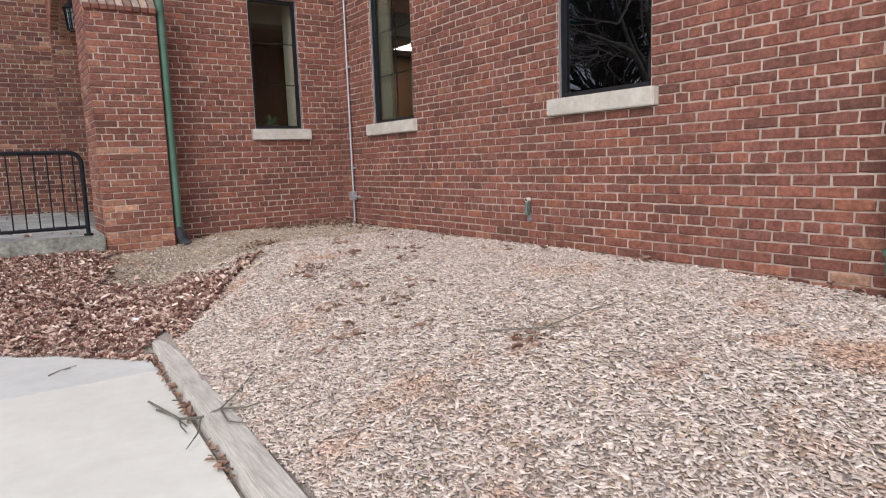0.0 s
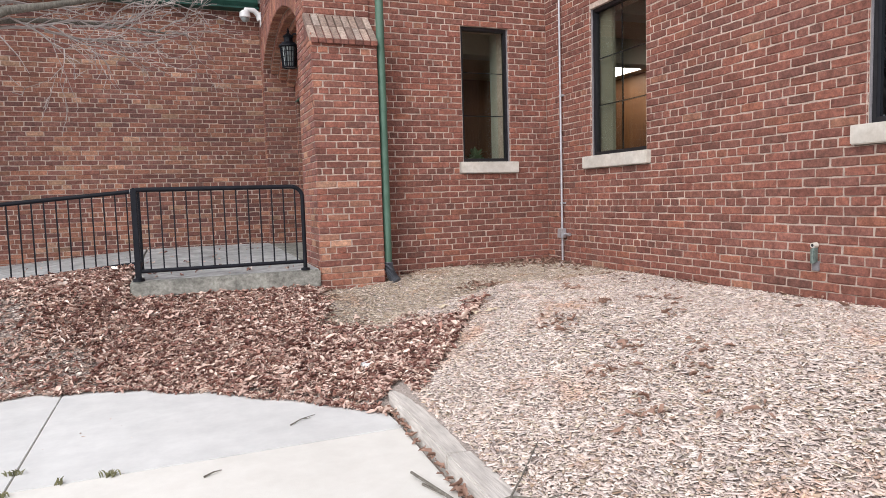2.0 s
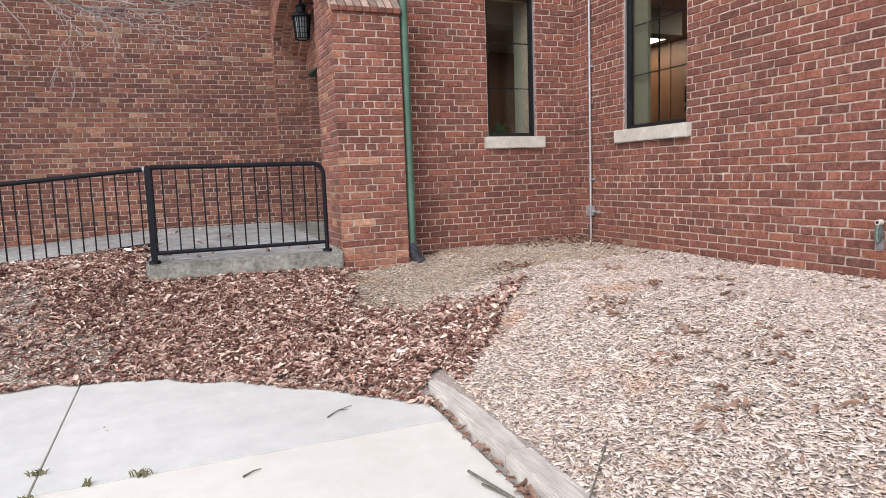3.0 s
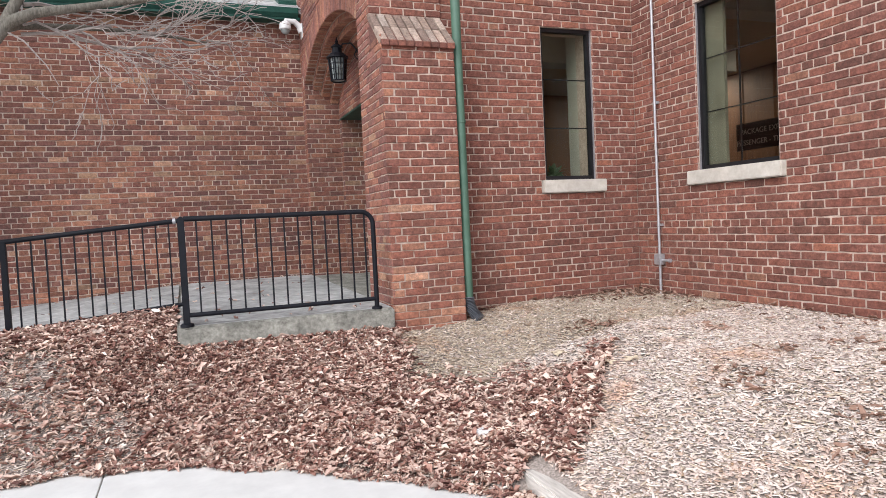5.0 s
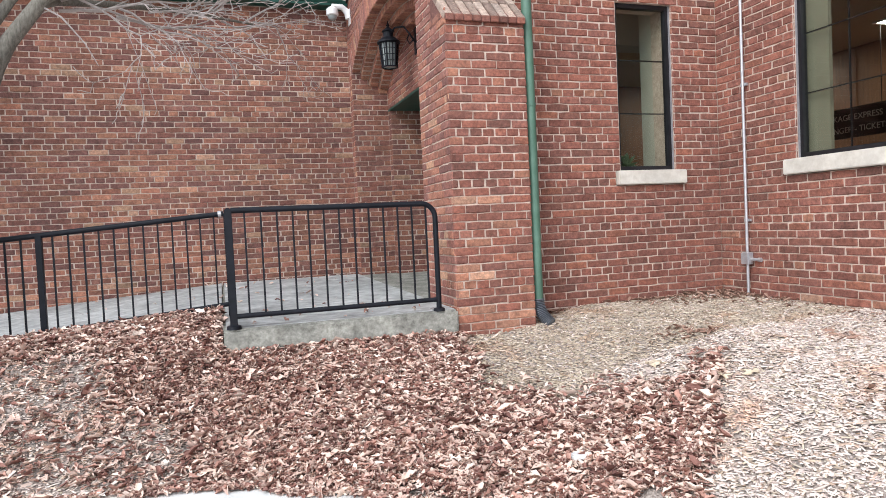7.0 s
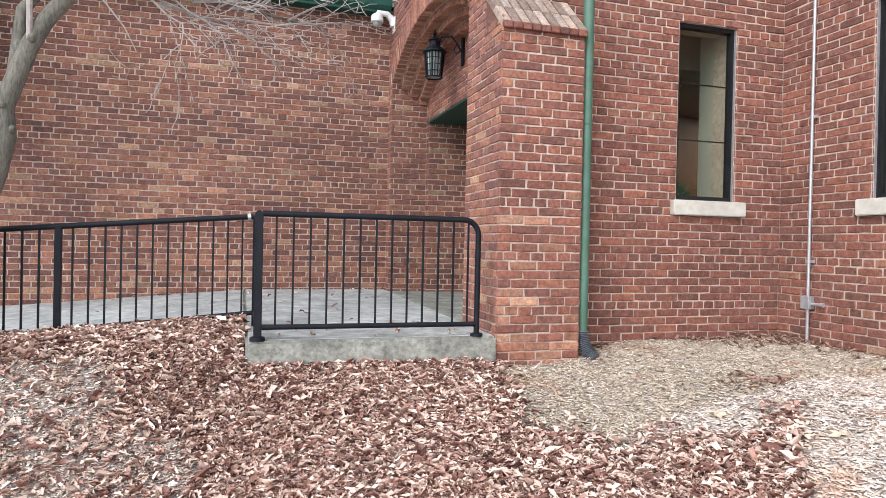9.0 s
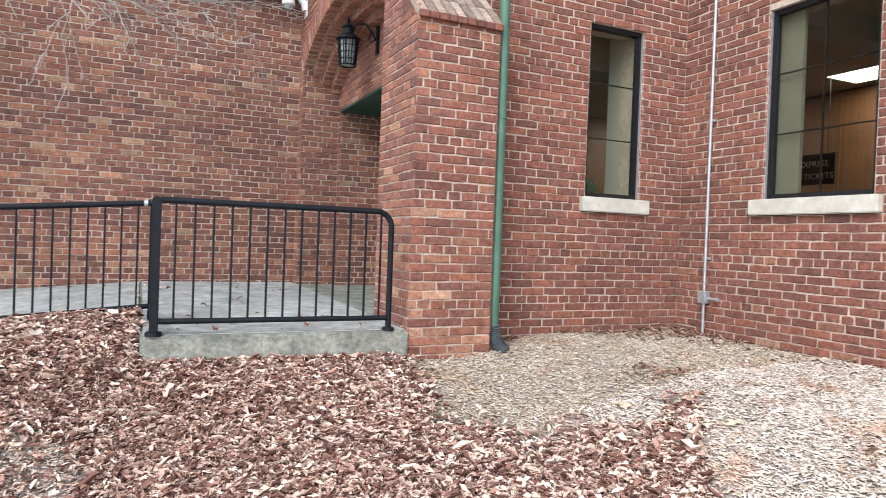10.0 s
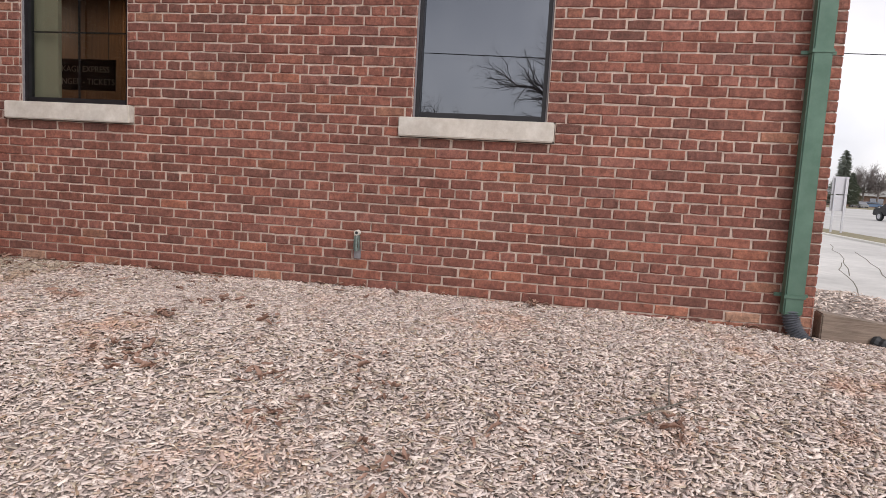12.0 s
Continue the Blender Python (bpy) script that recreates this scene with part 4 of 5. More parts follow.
# ---- mulch, leaves and litter ----
LEAF_EDGE = [(-7.0, 10.06), (-1.45, 10.06), (-1.45, 9.5), (0.26, 9.42), (0.10, 8.90), (0.04, 8.40), (0.44, 8.16), (0.68, 7.84), (0.85, 7.60), (1.13, 7.52),
             (1.08, 7.40), (0.86, 7.30), (0.78, 7.06), (0.5, 6.88), (0.30, 6.95), (0.18, 6.88), (-0.2, 7.35), (-0.75, 7.87), (-1.4, 8.32), (-2.2, 8.52), (-7.0, 8.52)]


def on_timber(x, y):
    return y < 7.06 and -0.01 < x - (0.189 + 0.045 * (y - 5.81)) < 0.135


def in_outline(x, y, poly):
    inside_, j = False, len(poly) - 1
    for i in range(len(poly)):
        (xi, yi), (xj, yj) = poly[i], poly[j]
        if (yi > y) != (yj > y) and x < (xj - xi) * (y - yi) / (yj - yi) + xi:
            inside_ = not inside_
        j = i
    return inside_


def leaf_amount(x, y):
    """How thickly dead leaves lie: 1 in the drift, thinning over the pale chip patches to the west."""
    wob = 0.2 * noise.noise((x * 2.7, y * 2.7, 7.0)) + rnd.gauss(0, 0.09)
    if not in_outline(x + wob, y + wob, LEAF_EDGE):
        return 0.0
    if x < -1.5:
        d = noise.noise((x * 0.9 + 3, y * 1.5, 2.0))
        band = 1.1 * math.exp(-((y - 8.68) / 0.26) ** 2) + 1.1 * math.exp(-((x + 2.55) / 0.35) ** 2 - ((y - 9.2) / 0.35) ** 2)
        return min(max(1.05 - 1.8 * band * min((-x - 1.5) / 0.4, 1) + 0.4 * d, 0.12), 1)
    return 1.0


def ground_z(x, y):
    return ground_height(x, y) + yard_noise(x, y)


def chip_material(name, tone):
    m, nt, b = material(name, 0.9)
    r = piece_random(nt)
    c = ramp(nt, r, [(0.0, (0.56, 0.47, 0.425)), (0.18, (0.76, 0.655, 0.58)), (0.36, (0.44, 0.355, 0.305)), (0.44, (0.68, 0.565, 0.485)),
                     (0.60, (0.79, 0.695, 0.615)), (0.77, (0.48, 0.35, 0.27)), (0.83, (0.64, 0.575, 0.53)), (0.92, (0.80, 0.72, 0.635))], True)
    c = mix(nt, c, ramp(nt, second_random(nt, r, 51.3), [(0.0, (0.78, 0.77, 0.76)), (1.0, (1.15, 1.14, 1.12))]))
    # russet stains where wetter chips lie on top
    st = ramp(nt, noise_node(nt, 1.5, 4, 0.6), [(0.55, (1.0, 1.0, 1.0)), (0.68, (0.94, 0.76, 0.66))])
    c = mix(nt, mix(nt, c, st), tone)
    nt.links.new(c, b.inputs["Base Color"])
    return m


def leaf_material():
    m, nt, b = material("dead_leaves", 0.75)
    r = piece_random(nt)
    c = ramp(nt, r, [(0.0, (0.34, 0.18, 0.14)), (0.16, (0.53, 0.36, 0.30)), (0.36, (0.20, 0.09, 0.07)), (0.48, (0.58, 0.41, 0.34)),
                     (0.64, (0.15, 0.068, 0.055)), (0.76, (0.64, 0.48, 0.40)), (0.95, (0.76, 0.63, 0.55))], True)
    c = mix(nt, c, ramp(nt, second_random(nt, r, 29.1), [(0.0, (0.94, 0.96, 0.97)), (1.0, (1.35, 1.41, 1.42))]))
    nt.links.new(c, b.inputs["Base Color"])
    return m


M_CHIP, M_CHIP_TAN, M_LEAF = chip_material("grey_wood_chips", (1.04, 1.03, 1.055)), chip_material("tan_wood_chips", (0.74, 0.715, 0.64)), leaf_material()
M_LITTER = surface("leaf_litter", (0.20, 0.11, 0.078), (0.44, 0.28, 0.21), 18, 0.8)
rg = np.random.default_rng(7)


def make_chips(places, zs, lens, wids):
    """Split slivers of wood: low five-faced wedges, each lying at its own slant."""
    n = len(places)
    yaw, pit, rol = rg.uniform(0, 2 * np.pi, n), rg.normal(0, 0.20, n), rg.normal(0, 0.34, n)
    th = rg.uniform(0.002, 0.005, n)
    cy, sy, cp, sp, cr, sr = np.cos(yaw), np.sin(yaw), np.cos(pit), np.sin(pit), np.cos(rol), np.sin(rol)
    ax = np.stack([cy * cp, sy * cp, sp], 1)
    bx = np.stack([-sy * cr, cy * cr, sr], 1)
    cx_ = np.cross(ax, bx)
    taper = rg.uniform(0.35, 1.0, n)
    base = np.column_stack([places, zs])
    out = np.empty((n, 8, 3))
    q = 0
    for zz in (0, 1):
        for u, w in ((-1, -1), (1, -1), (1, 1), (-1, 1)):
            ww = wids * (taper if u > 0 else 1.0)
            out[:, q] = base + ax * (u * lens / 2)[:, None] + bx * (w * ww / 2)[:, None] + cx_ * (zz * th)[:, None]
            q += 1
    f = np.array([(4, 5, 6, 7), (0, 1, 5, 4), (1, 2, 6, 5), (2, 3, 7, 6), (3, 0, 4, 7)])
    faces = (np.arange(n)[:, None, None] * 8 + f[None]).reshape(-1, 4)
    return out.reshape(-1, 3), faces


def quad_mesh(name, verts, faces, mat):
    me = bpy.data.meshes.new(name)
    me.vertices.add(len(verts))
    me.vertices.foreach_set("co", np.ascontiguousarray(verts, dtype=np.float32).ravel())
    k = faces.shape[1]
    me.loops.add(faces.size)
    me.loops.foreach_set("vertex_index", np.ascontiguousarray(faces, dtype=np.int32).ravel())
    me.polygons.add(len(faces))
    me.polygons.foreach_set("loop_start", np.arange(0, faces.size, k, dtype=np.int32))
    me.update(calc_edges=True)
    me.materials.append(mat)
    return me


pts, zz = [], []
rnd = random.Random(31)
while len(pts) < 176000:
    x, y = rnd.uniform(-4.2, 3.215), rnd.uniform(1.6, 10.4)
    if on_timber(x, y) or x < kerb_line(y) + 0.03 and y < min(slab_edge(x) - 0.05, 7.0):
        continue
    if x < 0.30 and y > 9.39 and x > -1.47 or y > YB - 0.01 or (x < XP1 + 0.01 and y > YP - 0.005 and x > -1.47):
        continue
    if x < -1.47 and y > 10.06:
        continue
    la = leaf_amount(x, y)
    if rnd.random() < la * 0.93 or y > 7.3 and rnd.random() < 0.4:
        continue
    pts.append((x, y))
    zz.append(ground_z(x, y) + rnd.uniform(-0.003, 0.015))
n = len(pts)
L = np.clip(rg.lognormal(-3.54, 0.45, n), 0.012, 0.11)
W = np.clip(rg.lognormal(-4.70, 0.38, n), 0.003, 0.022)
P, Z = np.array(pts), np.array(zz)
tan = np.array([y > 8.05 + 0.35 * noise.noise((x * 1.4, y * 1.4, 9.0)) + 0.25 * max(x - 2.2, 0) and x > -0.6 for x, y in pts]) ^ (rg.random(n) < 0.15)
for pick, mat, words in ((~tan, M_CHIP, "weathered grey wood chip mulch over the bed"), (tan, M_CHIP_TAN, "browner wood chip mulch near the pier and corner")):
    v, f = make_chips(P[pick], Z[pick], L[pick], W[pick])
    tagged(new("wood_chips", quad_mesh("wood_chips", v, f, mat)), words, "mulch", kind="stuff")


def make_leaves(places, zs, sizes, curl):
    """Dry curled leaves: a folded, lobed blade of eight corners."""
    n = len(places)
    yaw, pit, rol = rg.uniform(0, 2 * np.pi, n), rg.normal(0, 0.28, n), rg.normal(0, 0.38, n)
    cy, sy, cp, sp, cr, sr = np.cos(yaw), np.sin(yaw), np.cos(pit), np.sin(pit), np.cos(rol), np.sin(rol)
    ax = np.stack([cy * cp, sy * cp, sp], 1)
    bx = np.stack([-sy * cr, cy * cr, sr], 1)
    cx_ = np.cross(ax, bx)
    outline = [(-0.55, 0.0), (-0.28, -0.17), (0.0, -0.14), (0.26, -0.19), (0.55, 0.0), (0.26, 0.19), (0.0, 0.14), (-0.28, 0.17), (0.0, 0.0)]
    base = np.column_stack([places, zs])
    bend = rg.uniform(-1.2, 1.8, n)
    out = np.empty((n, 9, 3))
    for q, (u, w) in enumerate(outline):
        du, dw = u + rg.normal(0, 0.04, n), w * rg.uniform(0.65, 1.2, n)
        lift = curl * (np.abs(dw) * 2.2 + du * du * bend)
        out[:, q] = base + (ax * du[:, None] + bx * dw[:, None] + cx_ * lift[:, None]) * sizes[:, None]
    tri = np.array([(8, i, (i + 1) % 8) for i in range(8)])
    faces = (np.arange(n)[:, None, None] * 9 + tri[None]).reshape(-1, 3)
    return out.reshape(-1, 3), faces


pts, zz = [], []
CLUMPS = [(3.1, 9.62, 0.16, 240), (2.75, 9.7, 0.2, 180), (2.3, 9.73, 0.25, 90), (3.14, 9.1, 0.25, 80), (1.26, 9.72, 0.09, 26), (1.30, 6.53, 0.07, 34), (1.18, 5.76, 0.07, 34), (1.43, 5.96, 0.05, 18), (1.76, 6.71, 0.06, 16),
          (1.48, 5.45, 0.07, 12), (1.43, 4.18, 0.06, 14), (1.01, 5.24, 0.10, 26), (1.99, 6.18, 0.05, 8), (2.2, 6.6, 0.12, 22), (2.09, 7.48, 0.08, 14), (1.24, 4.84, 0.12, 16), (1.71, 5.64, 0.06, 12), (3.12, 4.81, 0.07, 34),
          (1.45, 8.23, 0.09, 44), (1.55, 8.12, 0.06, 20), (0.22, 9.03, 0.08, 20), (3.15, 8.2, 0.3, 40), (3.15, 7.3, 0.4, 30), (3.16, 6.2, 0.5, 24), (3.1, 3.3, 0.15, 14)]
while len(pts) < 82000:
    x, y = rnd.uniform(-4.2, 1.75), rnd.uniform(6.5, 10.6)
    if x > -1.475 and y > 9.385 or y > 10.06:
        continue
    la = leaf_amount(x, y)
    over = y < slab_edge(x) and x < kerb_line(y) + 0.03
    if over:
        la = 0.6 if y > slab_edge(x) - 0.10 + 0.1 * noise.noise((x * 4, y * 4, 5.0)) else 0.0
    if on_timber(x, y):
        la = 0
    if rnd.random() > la:
        continue
    pts.append((x, y))
    zz.append((SLAB_Z + 0.008 if over else ground_z(x, y) + 0.012) + rnd.uniform(0.0, 0.035) * (0.4 if over else 1))
for i in range(160):
    x, y = rnd.uniform(-3.2, 0.28), rnd.choice((rnd.uniform(9.5, 13.3), rnd.gauss(13.2, 0.15), rnd.gauss(9.75, 0.2)))
    if (x < -1.45 and y < 10.2) or y > 13.37 or y < 9.45:
        continue
    pts.append((x, y))
    zz.append((fz(x, y) if x > -1.46 else rz(x, y)) + 0.012)
n = len(pts)
S = np.clip(rg.lognormal(-3.10, 0.36, n), 0.022, 0.11)
v, f = make_leaves(np.array(pts), np.array(zz), S, rg.uniform(0.1, 0.9, n))
tagged(new("fallen_leaves", quad_mesh("fallen_leaves", v, f, M_LEAF)), "drift of dry brown fallen leaves", "leaves", kind="stuff")
pts, zz = [], []
for i in range(46):
    ky = rnd.uniform(4.4, 6.9)
    CLUMPS.append((kerb_line(ky) + rnd.uniform(-0.015, 0.01), ky, 0.012, 3))
for cx2, cy2, r, k in CLUMPS:
    for i in range(k):
        x, y = min(rnd.gauss(cx2, r), 3.19), min(rnd.gauss(cy2, r), YB - 0.03)
        if on_timber(x, y):
            continue
        pts.append((x, y))
        z = ground_z(x, y) if x > kerb_line(y) + 0.03 or y > 7.06 else SLAB_Z
        zz.append(z + rnd.uniform(0.012, 0.035))
n = len(pts)
S = np.clip(rg.lognormal(-3.15, 0.35, n), 0.022, 0.085)
v, f = make_leaves(np.array(pts), np.array(zz), S, rg.uniform(0.1, 0.9, n))
tagged(new("leaf_litter", quad_mesh("leaf_litter", v, f, M_LITTER)), "dark brown leaf litter caught against walls and kerb", "leaves", kind="stuff")

# single pale maple leaves that stand out
M_PALE_LEAF = surface("pale_leaf", (0.52, 0.42, 0.30), (0.70, 0.60, 0.46), 40, 0.8, 0, 0.2)


def maple_leaf(x, y, size, turn):
    s = Shape()
    ring = []
    for i in range(20):
        a = 2 * math.pi * i / 20
        r = size * (0.5 if i % 4 == 0 else 0.33 if i % 2 == 0 else 0.22)
        ring.append((x + r * math.cos(a + turn), y + r * math.sin(a + turn), ground_z(x, y) + 0.03 + 0.012 * math.sin(3 * a)))
    top = [(x, y, ground_z(x, y) + 0.036)] + ring
    low = [(p[0], p[1], p[2] - 0.002) for p in top]
    s.add(top + low, [(0, 1 + i, 1 + (i + 1) % 20) for i in range(20)] + [(21, 22 + (i + 1) % 20, 22 + i) for i in range(20)] + [(1 + i, 22 + i, 22 + (i + 1) % 20, 1 + (i + 1) % 20) for i in range(20)])
    ob = thing("maple_leaf", "pale dry maple leaf lying on the mulch", "leaf", "pale maple leaves")
    part("blade", s, M_PALE_LEAF, ob)
    part("stalk", Shape().tube([(x, y, ground_z(x, y) + 0.034), (x - size * 0.8 * math.cos(turn), y - size * 0.8 * math.sin(turn), ground_z(x, y) + 0.03)], 0.0015, 4), M_TWIG, ob)


for x, y, sz, a in ((1.03, 7.93, 0.17, 0.4), (1.215, 7.33, 0.14, 1.9), (1.10, 7.42, 0.10, 3.0), (-0.174, 8.68, 0.13, 2.2), (-1.3, 9.28, 0.12, 0.7), (-0.9, 9.31, 0.09, 2.5), (0.1, 8.4, 0.1, 1.0)):
    maple_leaf(x, y, sz, a)

# white broken stone in the leaf drift
s = Shape()
bm_pts = []
for i in range(7):
    a = 2 * math.pi * i / 7
    bm_pts.append((0.25 + 0.075 * math.cos(a) * (1.15 if i % 2 else 0.85), 7.47 + 0.055 * math.sin(a)))
s.prism(bm_pts, "z", ground_z(0.25, 7.47) - 0.01, ground_z(0.25, 7.47) + 0.055)
tagged(new("stone", s.mesh("stone", M_WHITE, False, 0.012)), "white broken stone lying among the leaves", "stone")

# fallen twigs
def twig(name, label, pts_, r, forks):
    t = thing(name, label, "twig", "fallen twigs")
    part("stem", Shape().tube(pts_, [0.9 * r * (1 - 0.6 * i / (len(pts_) - 1)) for i in range(len(pts_))], 6), M_BARK, t, smooth=True)
    for q in forks:
        part("side_shoot", Shape().tube(q, [r * 0.7, r * 0.5, r * 0.3][:len(q)], 5), M_BARK, t)


KZ = -0.69
twig("fallen_twig", "thin bare twig lying over the kerb timber", [(0.0, 5.83, -0.78), (0.08, 5.42, -0.775), (0.15, 5.25, -0.73), (0.24, 5.20, KZ), (0.36, 5.32, -0.67), (0.55, 5.5, -0.60)], 0.009,
     [[(0.08, 5.42, -0.775), (0.06, 5.31, -0.775), (0.07, 5.22, -0.785)], [(0.24, 5.20, KZ), (0.34, 5.08, -0.67), (0.44, 5.06, -0.655)], [(0.24, 5.20, KZ), (0.22, 5.0, KZ), (0.30, 4.9, KZ)], [(0.15, 5.25, -0.73), (0.1, 5.12, -0.76), (0.02, 5.02, -0.785)]])
LT = [(1.40, 4.42), (1.58, 4.18), (1.82, 4.15), (2.08, 4.10)]
twig("fallen_twig", "long thin twig lying on the mulch", [(x, y, ground_z(x, y) + 0.03) for x, y in LT], 0.005, [[(x, y, ground_z(x, y) + 0.03) for x, y in ((1.58, 4.18), (1.68, 4.05), (1.78, 4.03))]])
twig("fallen_twig", "short twig lying on the concrete walk", [(-0.44, 6.9, SLAB_Z + 0.006), (-0.36, 6.97, SLAB_Z + 0.012), (-0.26, 7.03, SLAB_Z + 0.008)], 0.005, [[(-0.36, 6.97, SLAB_Z + 0.012), (-0.30, 6.97, SLAB_Z + 0.01)]])
twig("fallen_twig", "dark scrap of bark on the concrete walk", [(-0.98, 6.30, SLAB_Z + 0.006), (-0.93, 6.33, SLAB_Z + 0.012), (-0.89, 6.35, SLAB_Z + 0.008)], 0.006, [])
twig("fallen_twig", "straight brown stick lying on the concrete walk", [(0.02, 5.72, SLAB_Z + 0.008), (0.07, 5.55, SLAB_Z + 0.012), (0.10, 5.36, SLAB_Z + 0.008)], 0.008, [])

# weeds in the walk's joints
M_WEED = surface("dry_weed", (0.10, 0.11, 0.05), (0.26, 0.24, 0.13), 30, 0.9)
for wx, wy, k in ((-1.44, 6.553, 26), (-1.92, 6.80, 22), (-1.68, 6.553, 14), (-1.92, 6.50, 16)):
    w = thing("weed_tuft", "small dry weed tuft growing in a concrete joint", "weed", "weeds in the joints")
    s = Shape()
    for i in range(k):
        a, h = rnd.uniform(0, 6.28), rnd.uniform(0.01, 0.035)
        bx, by = wx + rnd.gauss(0, 0.016), wy + rnd.gauss(0, 0.012)
        s.tube([(bx, by, SLAB_Z - 0.01), (bx + 0.010 * math.cos(a), by + 0.010 * math.sin(a), SLAB_Z + h * 0.7), (bx + 0.024 * math.cos(a), by + 0.024 * math.sin(a), SLAB_Z + h)], [0.002, 0.0045, 0.001], 3)
    tagged(part("blades", s, M_WEED, w), kind="stuff")

# ---- trees ----


def grow(shape, p, d, length, r, depth, rnd, droop, spread, twigs):
    """A limb that bends as it goes and throws side shoots."""
    n, kink = max(3, int(length / 0.13)), 0.16 if r > 0.012 else 0.30
    pts_, rad = [p], [r]
    q, dd = p.copy(), d.copy()
    kids = []
    for i in range(n):
        dd = (dd + Vector((rnd.gauss(0, kink), rnd.gauss(0, kink), rnd.gauss(0, 0.85 * kink) + droop))).normalized()
        q = q + dd * length / n
        pts_.append(q.copy())
        rad.append(max(r * (1 - 0.8 * (i + 1) / n), 0.0032))
        if depth > 0 and i > 0:
            for _ in range(1 if rnd.random() < 0.85 else 2):
                side = Vector((rnd.gauss(0, 1), rnd.gauss(0, 1), rnd.gauss(0, 0.7)))
                side = (side - dd * side.dot(dd)).normalized()
                kids.append((q.copy(), (dd + side * spread * rnd.uniform(0.6, 1.3)).normalized(), length * rnd.uniform(0.3, 0.6) * (1 - 0.35 * i / n), rad[-1] * 0.6))
    shape.tube(pts_, rad, 6 if r > 0.02 else 4 if r > 0.006 else 3, False)
    for kp, kd, kl, kr in kids:
        grow(twigs if kr < 0.012 else shape, kp, kd, kl, kr, depth - 1, rnd, droop, spread, twigs)


def limb_part(tree, pts_, radii, mat, sides=12):
    return part("limb", Shape().tube(pts_, radii, sides), mat, tree, smooth=True)


tree = thing("tree", "bare multi-stemmed tree with grey-green bark beside the ramp", "tree", at=(-0.14, 0, 0))
ty = 9.85
# root flare, then the stems that part just above the ground
flare = [(-3.12, ty, -0.42), (-3.11, ty, -0.20), (-3.10, ty, -0.05), (-3.09, ty, 0.06)]
part("root_flare", Shape().tube(flare, [0.19, 0.135, 0.115, 0.085], 16), M_BARK, tree, smooth=True)
MAIN = [(-3.09, ty, 0.0), (-3.06, ty, 0.03), (-2.99, ty, 0.39), (-2.96, ty, 0.58), (-2.965, ty, 0.78), (-2.90, ty, 0.99), (-2.85, ty, 1.23), (-2.86, ty, 1.42), (-2.79, ty, 1.62), (-2.72, ty + 0.01, 1.83), (-2.64, ty + 0.02, 2.00), (-2.52, ty + 0.03, 2.17), (-2.40, ty + 0.05, 2.34)]
trunk = part("trunk", Shape().tube(MAIN, [0.095, 0.085, 0.080, 0.078, 0.074, 0.070, 0.067, 0.063, 0.060, 0.057, 0.055, 0.052, 0.048], 14), M_BARK, tree, smooth=True)
for kx, kz, kr in ((-2.86, 1.41, 0.03), (-2.80, 1.26, 0.026), (-2.70, 1.86, 0.028), (-2.93, 0.60, 0.03), (-2.98, 0.80, 0.026)):
    part("knot", Shape().tube([(kx, ty - 0.03, kz), (kx + 0.012, ty - 0.068, kz + 0.012), (kx + 0.014, ty - 0.078, kz + 0.014)], [kr, kr * 0.8, kr * 0.35], 8), M_BARK, trunk, smooth=True)
limb_part(tree, [(-2.40, ty + 0.05, 2.34), (-2.23, ty + 0.07, 2.43), (-1.95, ty + 0.12, 2.50), (-1.6, ty + 0.25, 2.62), (-1.2, ty + 0.4, 2.74)], [0.048, 0.042, 0.034, 0.026, 0.018], M_BARK)
limb_part(tree, [(-2.46, ty + 0.04, 2.26), (-2.30, ty + 0.1, 2.60), (-2.15, ty + 0.15, 3.0), (-1.95, ty + 0.2, 3.5)], [0.044, 0.040, 0.034, 0.028], M_BARK)
limb_part(tree, [(-2.44, ty + 0.04, 2.28), (-2.35, ty + 0.2, 2.36), (-2.0, ty + 0.5, 2.46), (-1.5, ty + 0.9, 2.56), (-0.9, ty + 1.3, 2.60)], [0.032, 0.028, 0.024, 0.018, 0.010], M_BARK, 9)
limb_part(tree, [(-3.13, ty + 0.03, -0.05), (-3.12, ty + 0.03, 0.18), (-3.10, ty + 0.03, 0.53), (-3.075, ty + 0.03, 0.82), (-3.085, ty + 0.03, 1.08), (-3.085, ty + 0.03, 1.37), (-3.065, ty + 0.03, 1.73), (-3.01, ty + 0.03, 2.02), (-2.95, ty + 0.04, 2.24), (-2.88, ty + 0.05, 2.50), (-2.75, ty + 0.06, 3.1)], [0.075, 0.072, 0.068, 0.064, 0.061, 0.058, 0.055, 0.05, 0.045, 0.04, 0.03], M_BARK, 12)
limb_part(tree, [(-3.06, ty + 0.06, 0.0), (-3.05, ty + 0.07, 0.32), (-2.99, ty + 0.08, 0.74), (-2.91, ty + 0.08, 1.19), (-2.88, ty + 0.08, 1.24)], [0.055, 0.05, 0.045, 0.035, 0.02], M_BARK, 10)
limb_part(tree, [(-2.82, ty + 0.02, 1.55), (-2.80, ty + 0.02, 1.73), (-2.77, ty + 0.03, 2.06), (-2.61, ty + 0.05, 2.31), (-2.50, ty + 0.07, 2.44), (-2.35, ty + 0.1, 2.8)], [0.045, 0.043, 0.040, 0.034, 0.030, 0.022], M_BARK, 10)
limb_part(tree, [(-2.71, ty - 0.03, 1.86), (-2.715, ty - 0.04, 2.28), (-2.745, ty - 0.05, 2.46), (-2.80, ty - 0.06, 3.0)], [0.020, 0.019, 0.017, 0.012], M_TWIG, 8)
